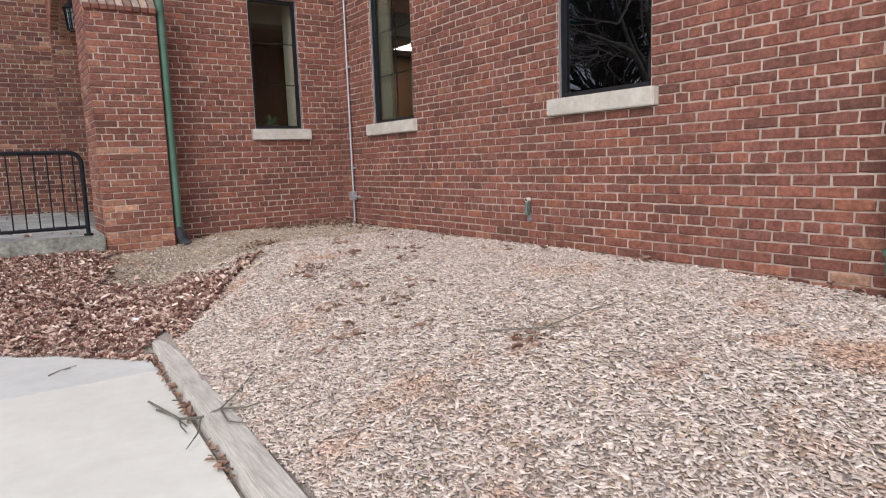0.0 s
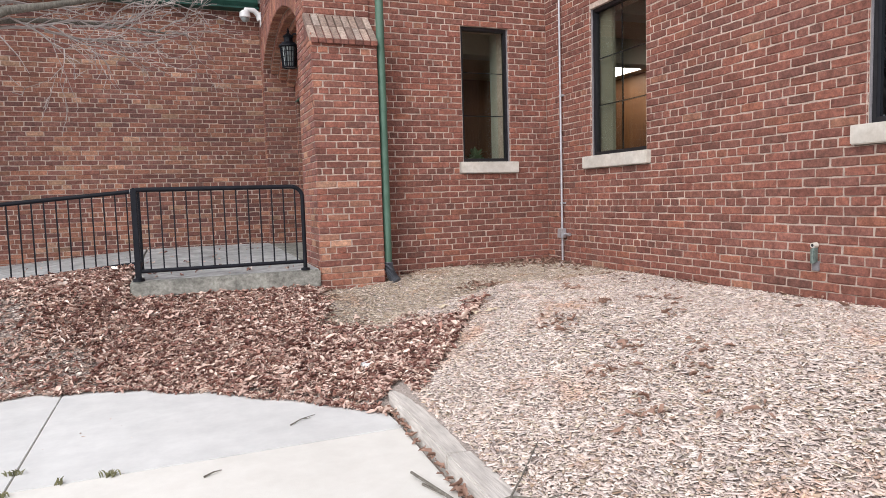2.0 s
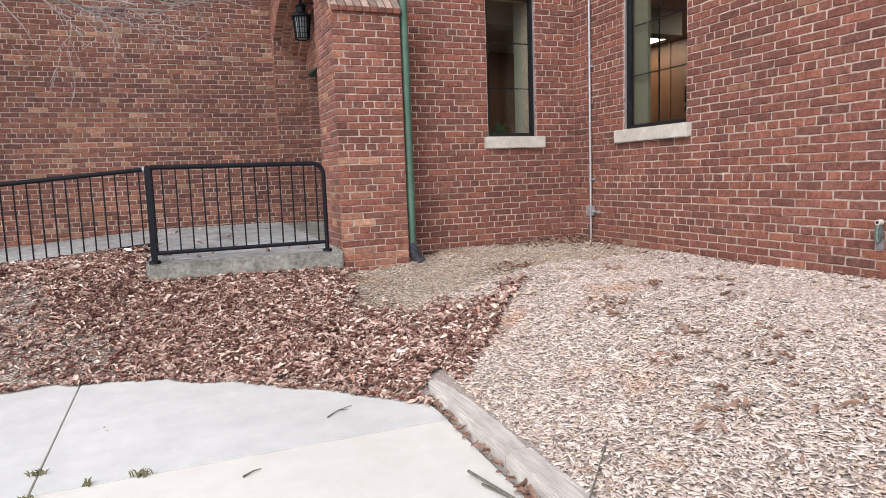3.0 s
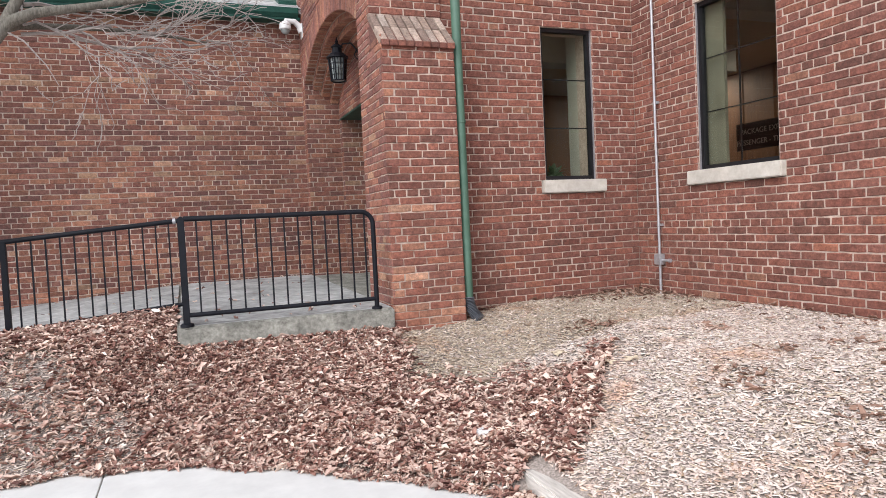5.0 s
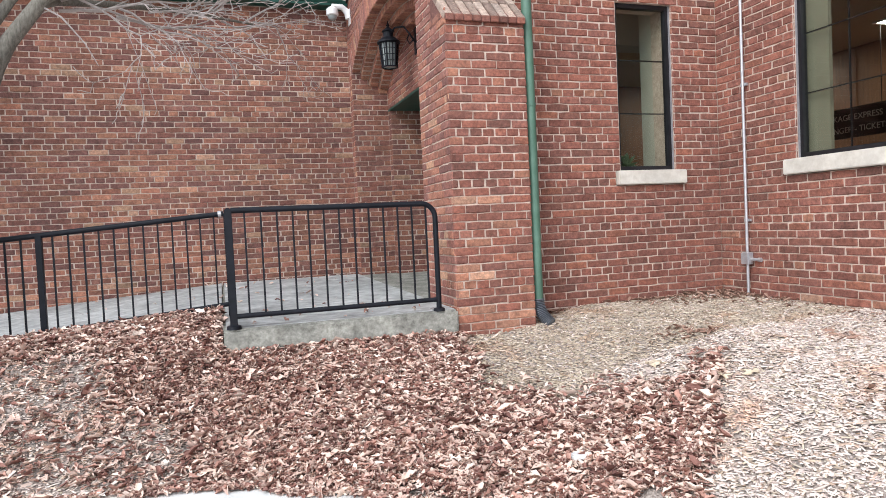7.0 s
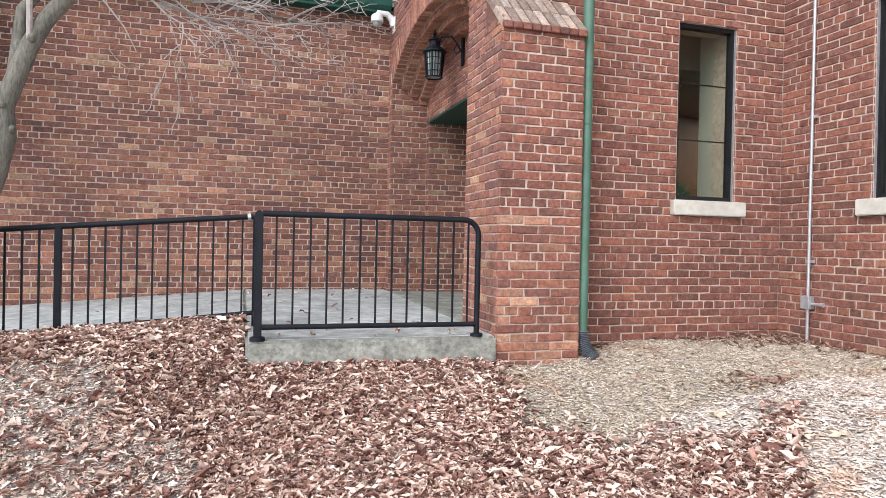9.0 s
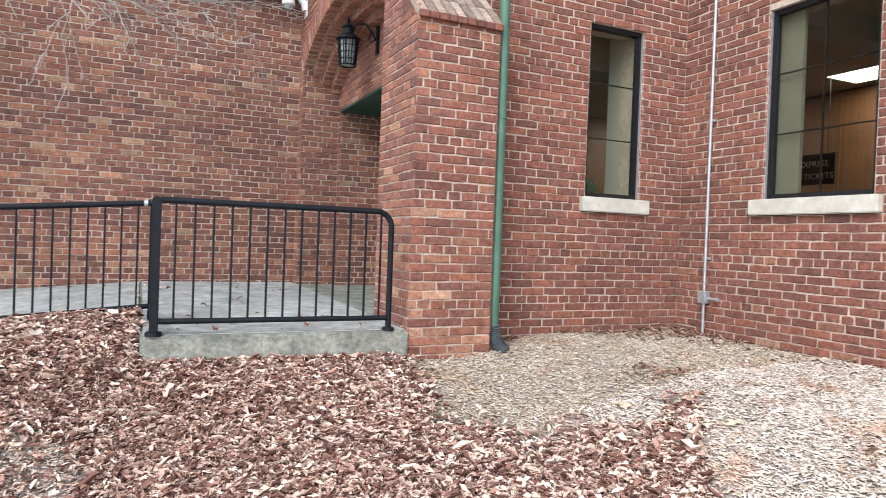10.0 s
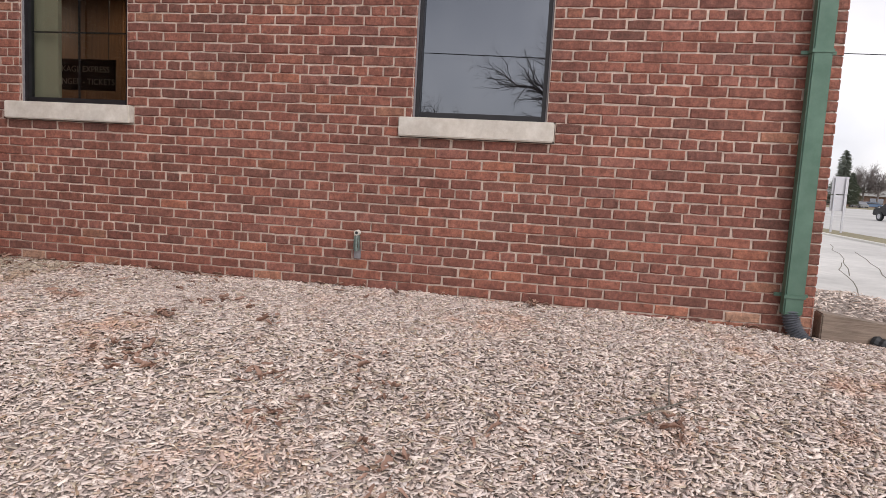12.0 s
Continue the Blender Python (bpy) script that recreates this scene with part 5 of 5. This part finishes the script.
limb_part(tree, [(-3.17, ty + 0.02, -0.1), (-3.22, ty, 0.1), (-3.30, ty, 0.5), (-3.40, ty - 0.02, 1.1), (-3.50, ty - 0.02, 1.8), (-3.55, ty, 2.6)], [0.07, 0.062, 0.058, 0.052, 0.045, 0.035], M_BARK, 12)
rnd = random.Random(77)
branches, twigs = Shape(), Shape()
for p, d, L_, r_ in (((-3.55, ty, 2.6), (-0.2, 0.1, 1.0), 2.4, 0.024), ((-3.5, ty, 1.8), (-0.7, 0.3, 0.8), 1.8, 0.018), ((-2.75, ty + 0.06, 3.1), (0.1, 0.2, 1.0), 2.3, 0.022), ((-3.4, ty, 1.1), (-0.8, -0.2, 0.7), 1.5, 0.014), ((-2.35, ty + 0.22, 2.30), (0.9, 0.45, 0.1), 1.5, 0.012), ((-2.0, ty + 0.5, 2.36), (1, 0.5, 0.05), 1.7, 0.012), ((-1.5, ty + 0.9, 2.52), (1, 0.5, 0.05), 1.5, 0.010), ((-0.9, ty + 1.3, 2.62), (1, 0.35, 0.08), 1.2, 0.008),
                     ((-2.30, ty + 0.1, 2.50), (0.8, 0.5, 0.3), 1.6, 0.014), ((-2.1, ty + 0.15, 2.85), (0.9, 0.6, 0.25), 1.9, 0.014), ((-1.95, ty + 0.2, 3.3), (0.7, 0.6, 0.4), 1.5, 0.02), ((-3.06, ty, 1.8), (-0.5, 0.5, 0.8), 1.2, 0.011),
                     ((-2.80, ty - 0.06, 3.0), (0.1, 0.1, 1), 1.2, 0.011), ((-2.88, ty + 0.05, 2.50), (0.4, 0.5, 0.9), 1.5, 0.018), ((-3.49, ty, 1.7), (-0.4, 0.4, 0.8), 1.3, 0.014), ((-2.44, ty + 0.1, 2.30), (0.6, 0.9, 0.3), 1.4, 0.012),
                     ((-1.95, ty + 0.2, 3.3), (-0.2, -0.3, 1.0), 2.4, 0.022), ((-2.80, ty - 0.06, 3.0), (-0.4, -0.3, 1.0), 2.2, 0.018), ((-2.88, ty + 0.05, 2.50), (-0.2, 0.2, 1), 2.6, 0.022), ((-1.95, ty + 0.2, 3.3), (0.5, -0.2, 0.9), 2.2, 0.02), ((-2.1, ty + 0.15, 2.85), (-0.5, -0.4, 0.9), 2.2, 0.02)):
    grow(branches, Vector(p), Vector(d).normalized(), L_ * (0.75 if r_ < 0.0145 else 1.0), r_ * 1.3, 3 if p[0] < -3.3 else 2, rnd, 0.012, 0.62, twigs)
for i in range(8):
    k = i / 7
    p = Vector((-2.35, ty + 0.2, 2.36)).lerp(Vector((-1.0, ty + 1.22, 2.58)), k)
    d = Vector((0.9, rnd.uniform(-0.5, 0.6), rnd.uniform(-0.22, 0.35))).normalized()
    grow(branches, p, d, rnd.uniform(0.8, 1.25), 0.011, 2, rnd, -0.004, 0.6, twigs)
branches.tube([(-2.44, ty + 0.03, 2.28), (-2.30, ty + 0.03, 2.20), (-2.16, ty + 0.03, 2.02), (-2.08, ty + 0.03, 1.86)], [0.008, 0.007, 0.005, 0.003], 5)
tagged(part("branchwork", branches, M_TWIG, tree), kind="stuff")
tagged(part("fine_spray", twigs, M_TWIG, tree), kind="stuff")


def bare_tree(x, y, h, seed, mat, label, limbs=7, depth=2):
    t = thing("tree", label, "tree", "bare trees around the lot")
    r = random.Random(seed)
    top = Vector((x + r.uniform(-0.3, 0.3), y + r.uniform(-0.3, 0.3), -0.76 + h * 0.45))
    part("trunk", Shape().tube([(x, y, -0.9), (x + 0.03, y, -0.2), tuple(top.lerp(Vector((x, y, 0)), 0.5)), tuple(top)], [h * 0.03, h * 0.022, h * 0.018, h * 0.013], 10), mat, t, smooth=True)
    br, tw = Shape(), Shape()
    for i in range(limbs):
        a = i * 2.4 + r.uniform(-0.3, 0.3)
        s0 = Vector((x, y, -0.76)).lerp(top, 0.5 + 0.5 * i / (limbs - 1))
        grow(br, s0, Vector((math.cos(a) * 0.7, math.sin(a) * 0.7, 0.9)).normalized(), h * 0.42, h * 0.009, depth, r, 0.015, 0.6, tw)
    tagged(part("crown", br, mat, t), kind="stuff")
    tagged(part("fine_spray", tw, mat, t), kind="stuff")
    return t


bare_tree(-15.5, 4.7, 8.6, 3, M_TWIG, "bare grey street tree across the lot", 10)
bare_tree(-19.0, 10.2, 5.6, 8, M_DARKTWIG, "bare dark street tree across the lot")
bare_tree(-6.4, 13.6, 9.0, 5, M_DARKTWIG, "large bare tree past the end of the far wall", 13, 3)

# ---- street beyond the wall's free end ----
M_ASPHALT = surface("pale_road", (0.56, 0.55, 0.53), (0.66, 0.65, 0.62), 3, 0.9, 0, 0.2, (0.15, 0.8))
M_LOT = surface("lot_concrete", (0.66, 0.645, 0.61), (0.79, 0.77, 0.73), 4, 0.9, 0, 0.3, (0.4, 0.75))
M_GRASS = surface("winter_grass", (0.24, 0.21, 0.12), (0.38, 0.34, 0.22), 12, 0.95, 0, 0.5, (0.5, 0.8))
tagged(new("road", Shape().box(4.6, 90, -5.35, 2.9, -0.9, -0.765).mesh("road", M_LOT)), "worn concrete lot beside the building", "pavement", kind="structure")
tagged(new("kerb", Shape().box(6.0, 90, -5.55, -5.35, -0.9, -0.70).mesh("kerb", M_CONCRETE, False, 0.02)), "concrete street kerb", "kerb", kind="structure")
tagged(new("grass_verge", Shape().box(6.0, 90, -7.1, -5.55, -0.9, -0.715).mesh("grass_verge", M_GRASS, False, 0.02)), "strip of dull winter grass", "grass", kind="structure")
tagged(new("road", Shape().box(-80, 130, -48, -7.1, -0.9, -0.762).mesh("road", M_ASPHALT)), "wide pale street", "road", kind="structure")
tagged(new("grass_verge", Shape().box(130, 210, -160, 60, -0.9, -0.70).mesh("grass_verge", M_GRASS)), "far lawn of dull winter grass", "grass", kind="structure")
rnd = random.Random(61)
for x0, y0, dx, dy, n in ((7.5, 0.9, 0.9, -0.28, 9), (9.0, -0.4, 1.2, -0.34, 9), (8.2, 0.2, 0.5, -0.5, 8), (12.0, -0.6, 1.3, -0.42, 8)):
    crack = []
    for k in range(n):
        crack.append((x0 + dx * k + rnd.uniform(-0.15, 0.15), y0 + dy * k + rnd.uniform(-0.1, 0.1), -0.7665))
    tagged(new("crack_seal", Shape().tube(crack, 0.009, 5).mesh("crack_seal", M_GAP)), "dark sealed crack in the lot's concrete", "crack", "cracks in the lot", "structure")
mound = []
for j in range(13):
    for i in range(17):
        u, w = i / 16, j / 12
        mound.append((3.30 + 2.6 * u, 0.6 + 2.42 * w, -0.85 + 0.74 * max(0.0, (1 - (1.6 * (u - 0.35)) ** 2)) * min(1, 1.4 * w) * (1 if u < 1 else 0)))
me = bpy.data.meshes.new("mulch_mound")
me.from_pydata(mound, [], [(j * 17 + i, j * 17 + i + 1, j * 17 + i + 18, j * 17 + i + 17) for j in range(12) for i in range(16)])
me.materials.append(M_SOIL)
tagged(new("mulch_mound", me), "chip mulch heaped round the building's corner", "mulch", kind="structure")
mp, mz = [], []
for i in range(5000):
    k = rnd.randrange(len(mound) - 18)
    p = Vector(mound[k]).lerp(Vector(mound[k + 18]), rnd.random()) if k % 17 != 16 else Vector(mound[k])
    if p.y < 3.03 and p.z > -0.76:
        mp.append((p.x + rnd.uniform(-0.08, 0.08), min(p.y + rnd.uniform(-0.1, 0.1), 3.03)))
        mz.append(p.z + 0.012)
v, f = make_chips(np.array(mp), np.array(mz), np.clip(rg.lognormal(-3.2, 0.4, len(mp)), 0.02, 0.1), np.clip(rg.lognormal(-4.5, 0.3, len(mp)), 0.005, 0.02))
tagged(new("wood_chips", quad_mesh("wood_chips", v, f, M_CHIP)), "wood chip mulch heaped past the corner", "mulch", kind="stuff")

# drain outlet through the corner timber
dr = thing("drain_hose", "black corrugated drain hose at the corner timber", "hose")
part("hose", Shape().tube([(3.215 - 0.014 * i, 2.73 - 0.016 * i, -0.255 - 0.005 * i) for i in range(16)], [0.05 if i % 2 else 0.042 for i in range(16)], 12), M_BLACKPIPE, dr)

def pole(x, y, h):
    p = thing("utility_pole", "grey wooden utility pole carrying a wire", "utility pole", "utility poles")
    part("shaft", Shape().tube([(x, y, -1.0), (x, y, h + 0.3)], [0.16, 0.11], 10), M_BARK, p)
    part("crossarm", Shape().box(x - 0.06, x + 0.06, y - 0.9, y + 0.9, h - 0.08, h + 0.02), M_BARK, p)


for px_, py_, ph in ((30, -60, 9.2), (30, 60, 9.2), (-14, -40, 7.2), (-14, 45, 7.0)):
    pole(px_, py_, ph)

# road sign on two posts
sgn = thing("road_sign", "blank grey back of a two-panel road sign", "road sign")
for yy in (-6.46, -6.06):
    part("post", Shape().box(28.35, 28.42, yy - 0.035, yy + 0.035, -0.74, 1.52), M_GALV, sgn)
part("upper_panel", Shape().box(28.43, 28.46, -6.56, -5.94, 0.86, 1.58), M_GALV, sgn, bevel=0.01)
part("lower_panel", Shape().box(28.43, 28.46, -6.56, -5.94, 0.17, 0.82), M_GALV, sgn, bevel=0.01)

# wires over the street
w = thing("overhead_wire", "thin overhead wire over the street", "wire")
part("cable", Shape().tube([(30, -60, 9.2), (30, -20, 6.6), (30, 20, 7.2), (30, 60, 9.2)], 0.02, 4), M_BLACKPIPE, w)
w = thing("overhead_wire", "thin overhead wire across the lot", "wire")
part("cable", Shape().tube([(-14, -40, 7.2), (-14, -10, 4.9), (-14, 6, 4.6), (-14, 20, 4.9), (-14, 45, 7)], 0.015, 4), M_BLACKPIPE, w)


def car(x, y, turn, paint, label):
    c = thing("car", label, "car", "cars in the street")
    c.matrix_world = pose(x, y, -0.75, 0, 0, turn)
    prof = [(-2.2, 0.35), (-2.25, 0.75), (-1.5, 0.9), (-0.9, 1.38), (0.8, 1.42), (1.6, 0.95), (2.2, 0.88), (2.28, 0.4)]
    part("body", Shape().prism(prof, "y", -0.85, 0.85), paint, c, bevel=0.06, smooth=True)
    part("side_glass", Shape().prism([(-1.3, 0.95), (-0.85, 1.32), (0.75, 1.35), (1.35, 0.97)], "y", -0.86, 0.86), M_GLASS_DARK, c)
    for wx in (-1.4, 1.4):
        for wy in (-0.8, 0.8):
            t = part("wheel", Shape().tube([(wx, wy - 0.1, 0.33), (wx, wy + 0.1, 0.33)], 0.33, 18), M_BLACKPIPE, c)
            part("hub", Shape().tube([(wx, wy - 0.105, 0.33), (wx, wy + 0.105, 0.33)], 0.19, 12), M_GALV, t)


M_CARBLUE = surface("blue_car_paint", (0.10, 0.16, 0.26), (0.12, 0.19, 0.30), 3, 0.25, 0.3, 0.0)
M_CARDARK = surface("dark_car_paint", (0.012, 0.013, 0.016), (0.02, 0.021, 0.025), 3, 0.25, 0.3, 0.0)
M_CARGREY = surface("silver_car_paint", (0.40, 0.42, 0.45), (0.46, 0.48, 0.51), 3, 0.25, 0.4, 0.0)
car(150, -55.0, 5, M_CARGREY, "silver parked car beyond the far lawn")
car(152, -58.0, 80, M_CARBLUE, "blue parked car beyond the far lawn")
car(151, -62.5, 85, M_CARGREY, "silver parked car beyond the far lawn")
car(52.5, -19.6, 12, M_CARDARK, "dark car on the street")

b = thing("far_building", "low brown building with a dark roof", "building")
M_FARWALL = surface("far_brick", (0.16, 0.10, 0.08), (0.24, 0.16, 0.12), 2, 0.9, 0, 0)
part("wall", Shape().box(175, 195, -100, -60, -0.8, 2.0), M_FARWALL, b)
part("roof", Shape().prism([(-101, 2.0), (-59, 2.0), (-61, 4.2), (-99, 4.2)], "x", 174, 196), M_SLATE, b)
for i in range(7):
    wdw = part("window", Shape().box(174.9, 175.05, -98 + 5.6 * i, -95 + 5.6 * i, 0.1, 1.5), M_GLASS_DARK, b)
    part("frame", Shape().box(174.8, 174.9, -98.1 + 5.6 * i, -94.9 + 5.6 * i, -0.05, 0.1), M_WHITE, wdw)

M_NEEDLE = surface("conifer_needles", (0.15, 0.18, 0.14), (0.25, 0.28, 0.22), 6, 0.9, 0, 0.3)


def conifer(x, y, h, seed):
    c = thing("tree", "dark green conifer across the street", "tree")
    r = random.Random(seed)
    part("trunk", Shape().tube([(x, y, -0.8), (x, y, h * 0.9)], [0.2, 0.04], 8), M_BARK, c)
    vs, fs = [], []
    for i in range(2200):
        t = r.random() ** 0.7
        z = 0.2 + (h - 0.2) * (1 - t) ** 1.0
        rad = (1 - (z / h)) ** 0.8 * h * 0.26 * r.uniform(0.3, 1.2) * (1 + 0.35 * math.sin(9 * z / h + 4 * seed)) + 0.1
        a = r.uniform(0, 6.28)
        p = Vector((x + rad * math.cos(a), y + rad * math.sin(a), z - 0.15 * rad))
        d = Vector((math.cos(a), math.sin(a), -0.25)) * r.uniform(0.3, 0.6)
        sd = Vector((-math.sin(a), math.cos(a), r.uniform(-0.3, 0.3))) * 0.16
        k = len(vs)
        vs += [tuple(p - d), tuple(p + sd), tuple(p + d), tuple(p - sd + Vector((0, 0, 0.08)))]
        fs += [(k, k + 1, k + 2), (k, k + 2, k + 3)]
    bulk("crown", vs, fs, M_NEEDLE, c)


conifer(144.8, -49.4, 10.7, 3)
conifer(149.6, -53.0, 6.4, 4)
M_FARTWIG = surface("far_twig", (0.16, 0.14, 0.13), (0.28, 0.25, 0.24), 5, 0.9, 0, 0)
for i, (x, y, h) in enumerate(((154.4, -55.9, 10.2), (156.0, -60.7, 10.8), (152.8, -64.4, 9.9), (157.6, -58.5, 11.5))):
    bare_tree(x, y, h, 40 + i, M_FARTWIG, "bare grey tree across the street")

# ---- bricks, piece by piece ----
brickwork(wall_east, F_RIGHT, -0.008, YB - YE + 0.004, -0.55, 4.1, M_BRICK, [W2, W3, sill_hole(SILLS["2"]), sill_hole(SILLS["3"])], (3.2, 6.6, -0.2, 0.9), 1, 0.03, foot)
brickwork(wall_back, F_BACK, 1.0, XR + 0.008, -0.5, 4.4, M_BRICK, [W1, sill_hole(SILLS["1"])], (1.1, 3.2, -0.3, 1.0), 2, 0.05)
brickwork(pier, F_PIERS, XP0 - 0.004, XP1 + 0.004, -0.5, 2.23, M_BRICK, (), (0.2, 1.1, -0.4, 2.2), 3, 0.08, pier_odd)
brickwork(pier, F_BACK @ Matrix.Translation((0, -0.02, 0)), XP0, 1.02, 2.47, 4.6, M_BRICK, (), None, 8, 0.08)
F_PW = Matrix(((0, 1, 0, XP0), (-1, 0, 0, AY0), (0, 0, 1, 0), (0, 0, 0, 1)))
brickwork(pier, F_PW, 0.0, AY0 - YP + 0.004, -0.5, 2.3, M_BRICK_PORTAL, (), (0, 0.8, -0.4, 2.2), 4, 0.02)
brickwork(pier, F_PW, 0.0, AY0 - YB + 0.02, 2.3, 4.6, M_BRICK_PORTAL, (), None, 9, 0.02)
F_PE = Matrix(((0, -1, 0, XP1), (1, 0, 0, YP), (0, 0, 1, 0), (0, 0, 0, 1)))
brickwork(pier, F_PE, -0.004, YB - YP, -0.5, 2.2, M_BRICK, (), None, 10)


def arch_hole(z):
    if z < AZ:
        return (YF - AY1, YF - AY0)
    half = (AR + 0.24) ** 2 - (z - (AZ + ARISE - AR)) ** 2
    if half <= 0:
        return None
    w = math.sqrt(half)
    return (YF - AC - min(w, AH + 0.1), YF - AC + min(w, AH + 0.1)) if z < AZ + ARISE + 0.24 else None


brickwork(portal, F_WEST, -0.008, YF - AY0, -0.2, 4.6, M_BRICK_PORTAL, (arch_hole,), None, 5, 0.04)
F_JAMB = Matrix.Translation((0, AY1, 0))
brickwork(portal, F_JAMB, XP0 - 0.004, XI + 0.008, -0.2, AZ + 0.05, M_BRICK_OLD, (), (0.2, 1.0, -0.2, 2.7), 6, 0.02)
F_TYMP = Matrix(((0, 1, 0, XI), (-1, 0, 0, AY1), (0, 0, 1, 0), (0, 0, 0, 1)))
brickwork(portal, F_TYMP, 0.0, AY1 - AY0, 2.17, 3.1, M_BRICK_PORTAL, (), None, 7, 0.02)
brickwork(portal, F_TYMP, 0.0, 0.12, -0.2, 2.13, M_BRICK_OLD, (), None, 15, 0.02)
# brick returns in the window openings
brickwork(wall_back, Matrix(((0, 1, 0, W1[1] - 0.004), (-1, 0, 0, YB + 0.030), (0, 0, 1, 0), (0, 0, 0, 1))), 0.0, 0.028, SILL, W1[3], M_BRICK, (), None, 16)
for hole, sd in ((W2, 17), (W3, 18)):
    brickwork(wall_east, Matrix.Translation((0, YB - hole[0] - 0.004, 0)), XR + 0.002, XR + 0.030, SILL, hole[3], M_BRICK, (), None, sd)
brickwork(portal, Matrix.Translation((0, AY1 - 0.12, 0)), XI, XI + 0.6, -0.2, 2.13, M_BRICK_OLD, (), None, 12, 0.02)
brickwork(wall_far, F_FAR, -4.45, XP0 + 0.008, -0.45, 3.6, M_BRICK_OLD, (), (-1.6, 0.3, -0.1, 1.0), 13, 0.06, far_odd)
brickwork(wall_east, F_END, XR - 0.004, XR + 0.32, -0.55, 4.1, M_BRICK, (), None, 14, 0.0)

# sloping cap of the pier: bricks on edge
cv, cf = [], []
rnd = random.Random(21)
n = 9
tilt = math.atan2(0.33, YB - YP)
for i in range(n):
    x = XP0 + (XP1 - XP0 + 0.02) * (i + 0.5) / n - 0.01
    for j in range(2):
        v, f = brick_mesh(0.068, 0.235 if j == 0 else 0.24, 0.05, 0.004)
        fm = Matrix.Translation((x, YP - 0.025, 2.24)) @ Matrix.Rotation(-(math.pi / 2 - tilt), 4, "X") @ pose(0, rnd.uniform(-.002, .002), 0.12 + 0.245 * j)
        k = len(cv)
        cv += [tuple(fm @ Vector(p)) for p in v]
        cf += [tuple(q + k for q in w) for w in f]
bulk("cap_bricks", cv, cf, M_CAP, pier)
hv, hf = [], []
for i in range(9):
    v, f = brick_mesh(0.070, 0.050, 0.02, 0.004)
    fm = Matrix.Translation((XP0 + (XP1 - XP0) * (i + 0.5) / 9, YP - 0.034, 2.212))
    k = len(hv)
    hv += [tuple(fm @ Vector(p)) for p in v]
    hf += [tuple(q + k for q in w) for w in f]
bulk("cap_headers", hv, hf, M_BRICK, pier)
s = Shape().prism([(YP - 0.02, 2.20), (YP - 0.02, 2.238), (YB + 0.02, 2.56), (YB + 0.02, 2.20)], "x", XP0 + 0.004, XP1 + 0.004)
part("cap_core", s, M_BRICK_OLD, pier)
